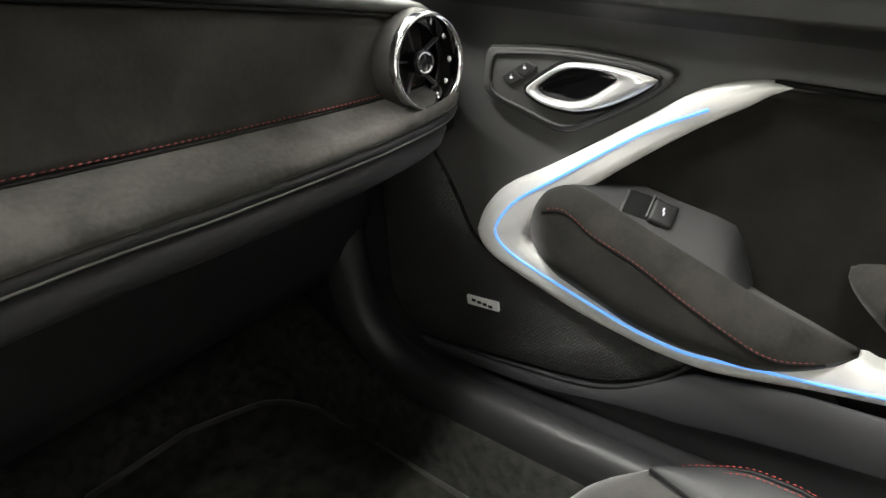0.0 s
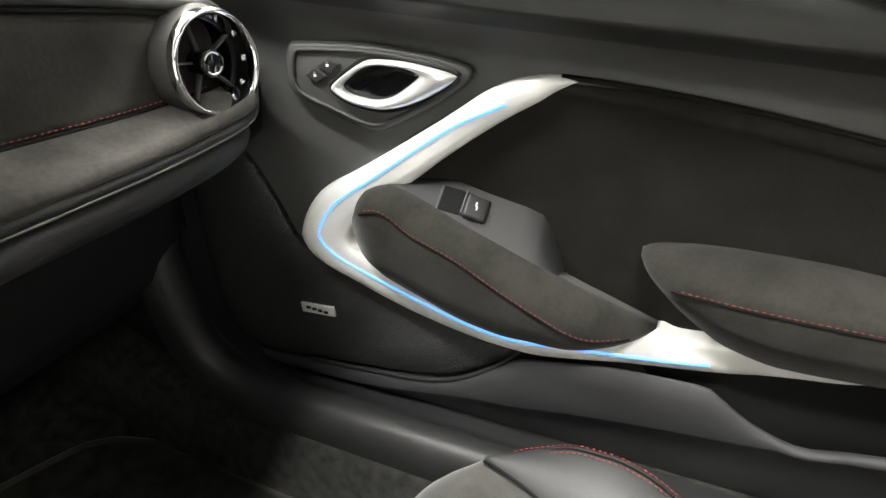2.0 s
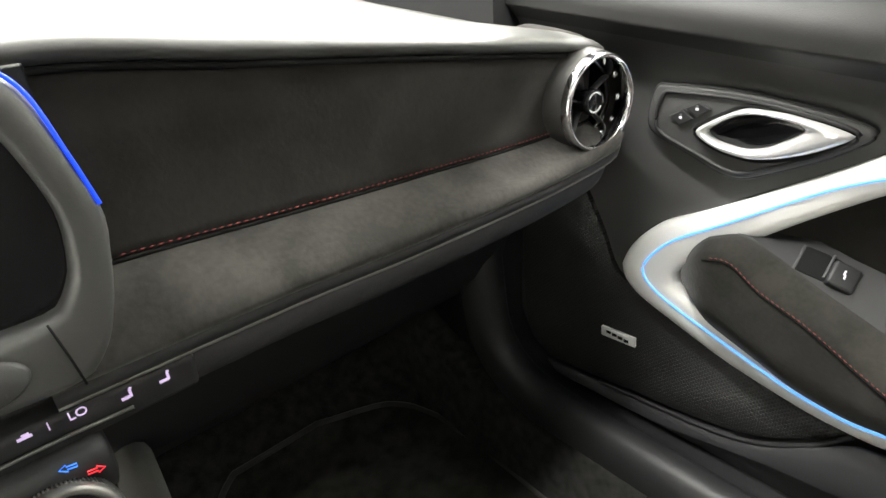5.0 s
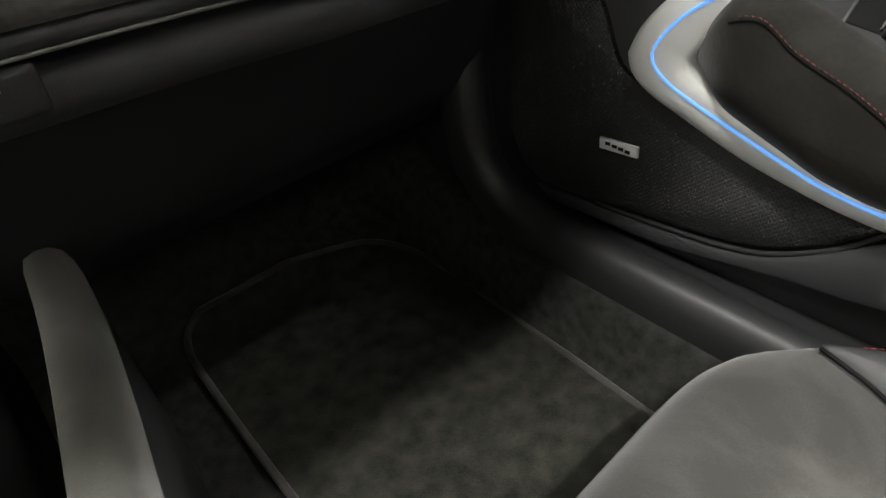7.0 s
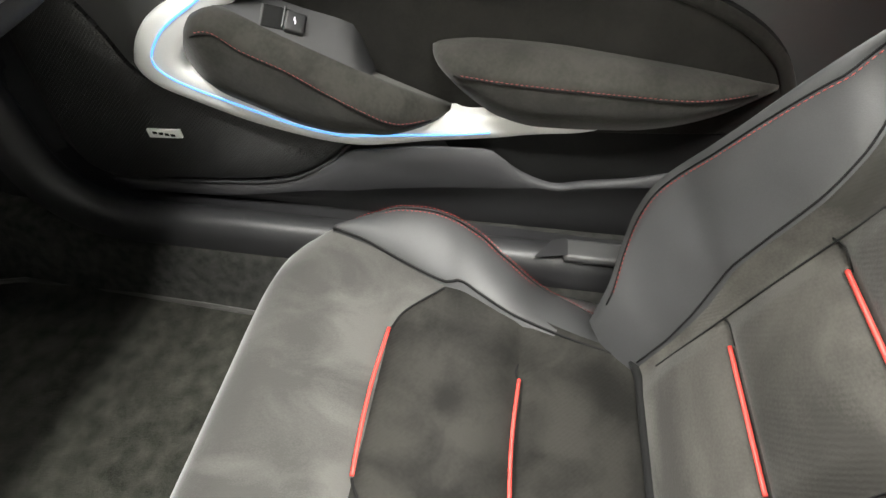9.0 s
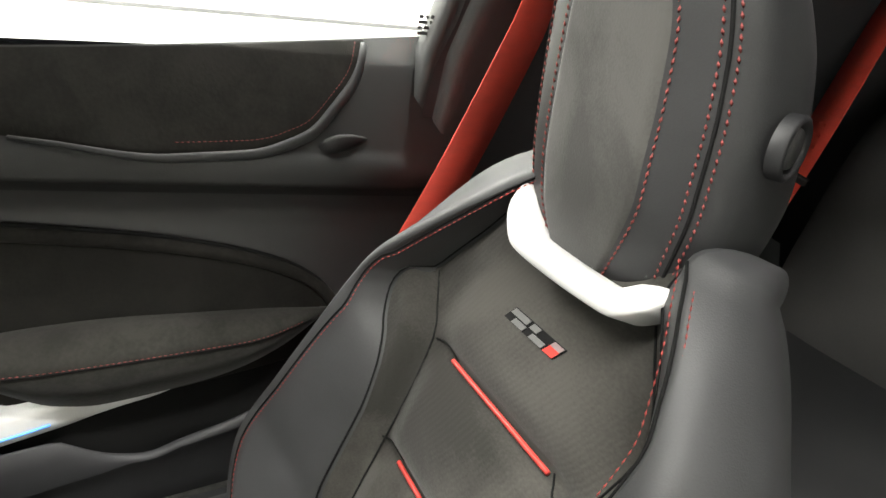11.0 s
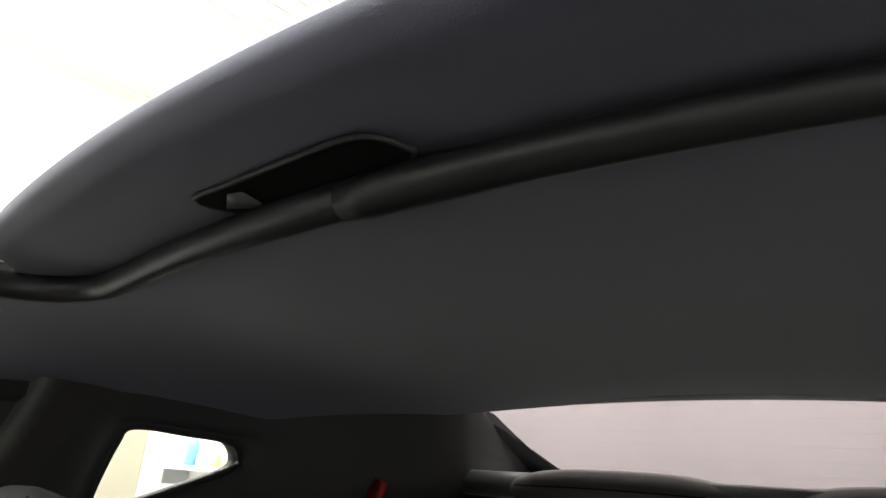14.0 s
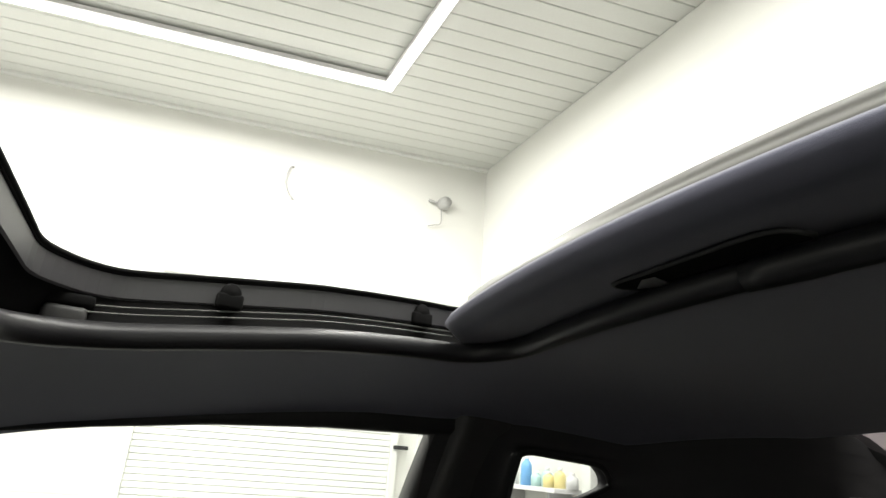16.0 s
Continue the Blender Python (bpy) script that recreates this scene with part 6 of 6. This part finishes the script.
def head_pt(a, z, grow=0.0):
    """A point of the headrest: a turns round it from its face, z is the height."""
    w, cy, d = (table(z, [(h[0], h[k]) for h in HEAD]) for k in (1, 2, 3))
    sa, ca = math.sin(a), math.cos(a)
    return Vector((HX + (w + grow) * math.copysign(abs(sa) ** 0.7, sa), cy + (d + grow) * math.copysign(abs(ca) ** 0.7, ca), z))


levels = [0.81 + 0.225 * k / 28 for k in range(28)] + [1.035, 1.043, 1.050, 1.056, 1.0605, 1.0645, 1.067]
loft([[head_pt(2 * math.pi * k / 60, z) for k in range(60)] for z in levels], bm, close_v=True, caps=True)
bmesh.ops.recalc_face_normals(bm, faces=bm.faces)
bm.to_mesh(head.data)
bm.free()
for q in head.data.polygons:
    q.use_smooth = True
# microsuede face, proud of the leather


def face_reach(z, top, full):
    """Half the width of the face panel, as an angle, at one height."""
    return full * (0.5 + 0.5 * math.sin(math.pi / 2 * min(1.0, max(0.0, z - 0.822) / 0.075))) * max(0.0, 1 - max(0.0, (z - 0.985) / (top - 0.985)) ** 2.4) ** 0.5


rr = []
for j in range(41):
    z = 0.822 + 0.219 * j / 40
    wide = max(0.03, face_reach(z, 1.0415, 0.365))
    rr.append([head_pt(wide * (-1 + 2 * k / 24), z, 0.0028 * min(1.0, (1 - abs(-1 + 2 * k / 24)) * 8, (1.0412 - z) * 200)) for k in range(25)])
part("face_panel", loft(rr), SUEDE_SEAT, head, "grey microsuede face")
zs = [0.826 + 0.222 * (1 - (1 - j / 50) ** 2) for j in range(51)]
side = [head_pt(face_reach(z, 1.0495, 0.42), z, 0.0008) for z in zs]
other = [head_pt(-face_reach(z, 1.0495, 0.42), z, 0.0008) for z in reversed(zs)]
part("stitching", stitch_row(curve(side + other[1:], 110), 0.0044, 0.0010, 0.00075, (0, 0.0012, 0.0)), RED_DULL, head, "dull red stitching")
for a in (0.79, 0.965):
    for sgn in (1, -1):
        pts = [head_pt(sgn * a, 0.845 + 0.215 * j / 50, 0.0008) for j in range(51)]
        part("stitching", stitch_row(pts, 0.0044, 0.0010, 0.00075, (0, 0.0012, 0.0)), RED_DULL, head, "dull red stitching")
for sgn in (1, -1):
    part("seam", tube([head_pt(sgn * 0.877, 0.845 + 0.217 * j / 40, 0.0002) for j in range(41)], 0.0013, 6), SEAM, head)
bc = Vector((HX - 0.0985, -0.228, 0.938))
part("button_ring", lathe([(0.019, -0.004), (0.019, 0.004), (0.0165, 0.0055), (0.0145, 0.003), (0.0135, -0.001)], bc, (-1, -0.25, 0), 32), PLASTIC_DARK, head, "black release button ring")
part("release_button", lathe([(0.0125, 0.0), (0.0115, 0.0035), (0.0, 0.0038)], bc, (-1, -0.25, 0), 28), PLASTIC, head)
# black tube for the shade where the cushion meets the backrest
crease_shade = []
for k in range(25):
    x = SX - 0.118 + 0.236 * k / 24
    crease_shade.append(back(x, -0.080, back_d(x, -0.080) + 0.001))
part("crease_shade", tube(crease_shade, 0.0055, 8), SEAM, seat)
# silver collar under the headrest
col = curve([back(x, h - 0.004, d) for x, h, d in ((0.392, 0.449, 0.018), (0.382, 0.439, 0.027), (0.371, 0.429, 0.034), (0.360, 0.421, 0.038), (0.350, 0.4145, 0.040), (0.338, 0.411, 0.041), (0.295, 0.410, 0.043), (0.250, 0.4112, 0.041), (0.241, 0.4145, 0.040), (0.231, 0.423, 0.038), (0.224, 0.430, 0.032), (0.220, 0.434, 0.022))], 60)
rr = []
for i, p in enumerate(col):
    t = (col[min(59, i + 1)] - col[max(0, i - 1)]).normalized()
    s = BN.cross(t).normalized()
    e = 0.35 + 0.65 * min(1.0, i / 6, (59 - i) / 6)
    rr.append([p + s * a * e + BN * b for a, b in ((-0.0087, -0.03), (-0.0087, -0.002), (-0.0074, 0.001), (0.0, 0.002), (0.0074, 0.001), (0.0087, -0.002), (0.0087, -0.03))])
part("collar", loft(rr), SATIN, seat, "satin silver headrest collar")
# sewn emblem as plain shapes
GREY_THREAD = material("silver grey thread", (0.13, 0.13, 0.127), 0.5, bump=0.1)
PINK_THREAD = material("pale pink thread", (0.22, 0.16, 0.16), 0.5, bump=0.1)


def emblem_piece(u0, u1, v0, v1, low, high):
    """A slanted piece of the emblem, u along it and v up it."""
    bm = bmesh.new()
    q = [(0.351 - 0.061 * u - 0.007 * v, 0.3445 + 0.0112 * v) for u, v in ((u0, v1), (u1, v1), (u1, v0), (u0, v0))]
    a = [bm.verts.new(back(x, h, back_d(x, h) + low)) for x, h in q]
    b = [bm.verts.new(back(x, h, back_d(x, h) + high)) for x, h in q]
    bm.faces.new(b)
    for j in range(4):
        bm.faces.new((a[j], a[(j + 1) % 4], b[(j + 1) % 4], b[j]))
    return bm


em = part("emblem", emblem_piece(-0.02, 1.02, -0.05, 1.05, -0.002, 0.0007), SEAM, bk, "sewn emblem of slanted blocks", False)
for u0, u1, v0, v1, mt in ((0.0, 0.34, 0.55, 1.0, GREY_THREAD), (0.14, 0.38, 0.0, 0.42, GREY_THREAD), (0.40, 0.55, 0.55, 1.0, GREY_THREAD), (0.52, 0.78, 0.0, 0.40, GREY_THREAD),
                           (0.82, 1.0, 0.62, 1.0, PINK_THREAD), (0.82, 1.0, 0.0, 0.60, RED_PIPE)):
    part("emblem_piece", emblem_piece(u0, u1, v0, v1, -0.001, 0.0015), mt, em, "", False)
tagged(seat, "grey microsuede and black leather sport seat with red piping", "car seat")

# ---- belts ----


def ribbon(pts, width, across):
    rr = []
    for p, a in zip(pts, across):
        a = Vector(a).normalized() * width / 2
        q = Vector(p)
        rr.append([q - a, q + a, q + a + Vector((0.0014, 0.0005, 0)), q - a + Vector((0.0014, 0.0005, 0))])
    return loft(rr, close_v=True)


belt = empty("front_seat_belt", (0.62, -0.28, 0.95))
ctr = curve([(0.668, -0.372, 1.015), (0.640, -0.345, 0.975), (0.620, -0.300, 0.905), (0.612, -0.250, 0.812), (0.610, -0.208, 0.735), (0.612, -0.115, 0.565), (0.60, -0.045, 0.42)], 36)
part("webbing", ribbon(ctr, 0.047, [(0.05, 0.88, 0.47)] * 36), RED_BELT, belt, "bright red webbing")
part("guide_bezel", tube(curve([(0.664, -0.348, 1.002), (0.668, -0.372, 1.024), (0.672, -0.396, 1.030), (0.668, -0.398, 1.018), (0.662, -0.372, 1.008), (0.660, -0.350, 0.992)], 30, True), 0.004, 8, True), PLASTIC_DARK, belt, "black plastic belt guide")
tagged(belt, "bright red front seat belt running down from the pillar", "seat belt", "red seat belts")

belt = empty("rear_seat_belt", (0.561, -0.919, 1.05))
ctr = curve([(0.559, -0.944, 1.066), (0.563, -0.934, 1.035), (0.587, -0.924, 0.90), (0.615, -0.919, 0.765), (0.639, -0.914, 0.66), (0.671, -0.909, 0.52)], 30)
part("webbing", ribbon(ctr, 0.046, [(0.86 + 0.07 * min(1.0, k / 14), -0.24 + 0.34 * min(1.0, k / 14), 0.25) for k in range(30)]), RED_BELT, belt, "bright red webbing")
part("stop_bar", box((0.615, -0.915, 0.757), (0.062, 0.012, 0.014), 0.004, rot=Matrix.Rotation(radians(-12), 4, "Y")), PLASTIC_DARK, belt)
tg = part("tongue", box((0.615, -0.911, 0.737), (0.022, 0.004, 0.038), 0.0015, rot=Matrix.Rotation(radians(-6), 4, "Y")), SATIN, belt, "steel buckle tongue")
part("tongue_slot", box((0.616, -0.908, 0.728), (0.013, 0.001, 0.006), 0.0, rot=Matrix.Rotation(radians(-6), 4, "Y")), SEAM, tg)
tagged(belt, "red rear seat belt with a steel tongue", "seat belt", "red seat belts")

# ---- rear seats ----


def rear_seat(flip):
    s = empty("back_bench_seat", (0.3 if not flip else -0.4, -1.0, 0.4))
    rr = []
    for k in range(41):
        u = -1 + 2 * k / 40
        x = 0.2725 + 0.3175 * u
        top = 1.036 - 0.17 * max(0, u) ** 3.2 - 0.03 * max(0, -u) ** 6 + 0.006 * math.cos(u * 2)
        bul = 0.035 * (1 - abs(u) ** 4)
        row = []
        for h, d in ((0.0, 0.05), (0.2, 0.075), (0.45, 0.08), (0.7, 0.065), (0.86, 0.042), (0.95, 0.016), (0.985, -0.012), (1.0, -0.05), (0.99, -0.10), (0.95, -0.13), (0.6, -0.14)):
            z = 0.42 + (top - 0.42) * h
            row.append(Vector((2 * XC - x if flip else x, -1.0 - 0.12 * (h - 0.5) + d * (0.55 + bul * 12), z)))
        rr.append(row)
    b = part("backrest", loft(rr), LEATHER_REAR, s, "black leather rear backrest")
    pts = []
    for k in range(31):
        u = -0.86 + 1.72 * k / 30
        x = 0.2725 + 0.3175 * u
        top = 1.036 - 0.17 * max(0, u) ** 3.2 - 0.03 * max(0, -u) ** 6 + 0.006 * math.cos(u * 2)
        bul = 0.035 * (1 - abs(u) ** 4)
        pts.append(Vector((2 * XC - x if flip else x, -1.0 - 0.12 * 0.45 + 0.018 * (0.55 + bul * 12) + 0.0012, 0.42 + (top - 0.42) * 0.95)))
    part("stitching", stitch_row(pts, 0.005, 0.002, 0.0009), RED_DULL, b, "dull red stitching")
    part("cushion", box((2 * XC - 0.315 if flip else 0.315, -0.74, 0.43), (0.5, 0.42, 0.14), 0.05, seg=4), LEATHER, s)
    c = (-0.33, -1.17, 1.074) if flip else (0.17, -1.17, 1.076)
    rr = []
    for k in range(33):
        u = -1 + 2 * k / 32
        e = max(0.02, 1 - abs(u) ** 3) ** 0.6
        rr.append([Vector((c[0] + 0.235 * u, c[1] - 0.02 + 0.115 * e * math.cos(a), c[2] - 0.012 + 0.044 * e * math.copysign(abs(math.sin(a)) ** 0.7, math.sin(a)))) for a in [2 * math.pi * j / 20 for j in range(20)]])
    hump = part("headrest", loft(rr, close_v=True, caps=True), LEATHER_REAR, s, "low rounded leather headrest")
    part("seam", tube(curve([(c[0] - 0.17, -1.0765, c[2] - 0.004), (c[0], -1.0745, c[2] - 0.002), (c[0] + 0.17, -1.0765, c[2] - 0.004)], 12), 0.0012, 6), SEAM, hump)
    tagged(s, "dark leather rear seat below the rear window", "car seat", "rear seats")


rear_seat(False)
rear_seat(True)
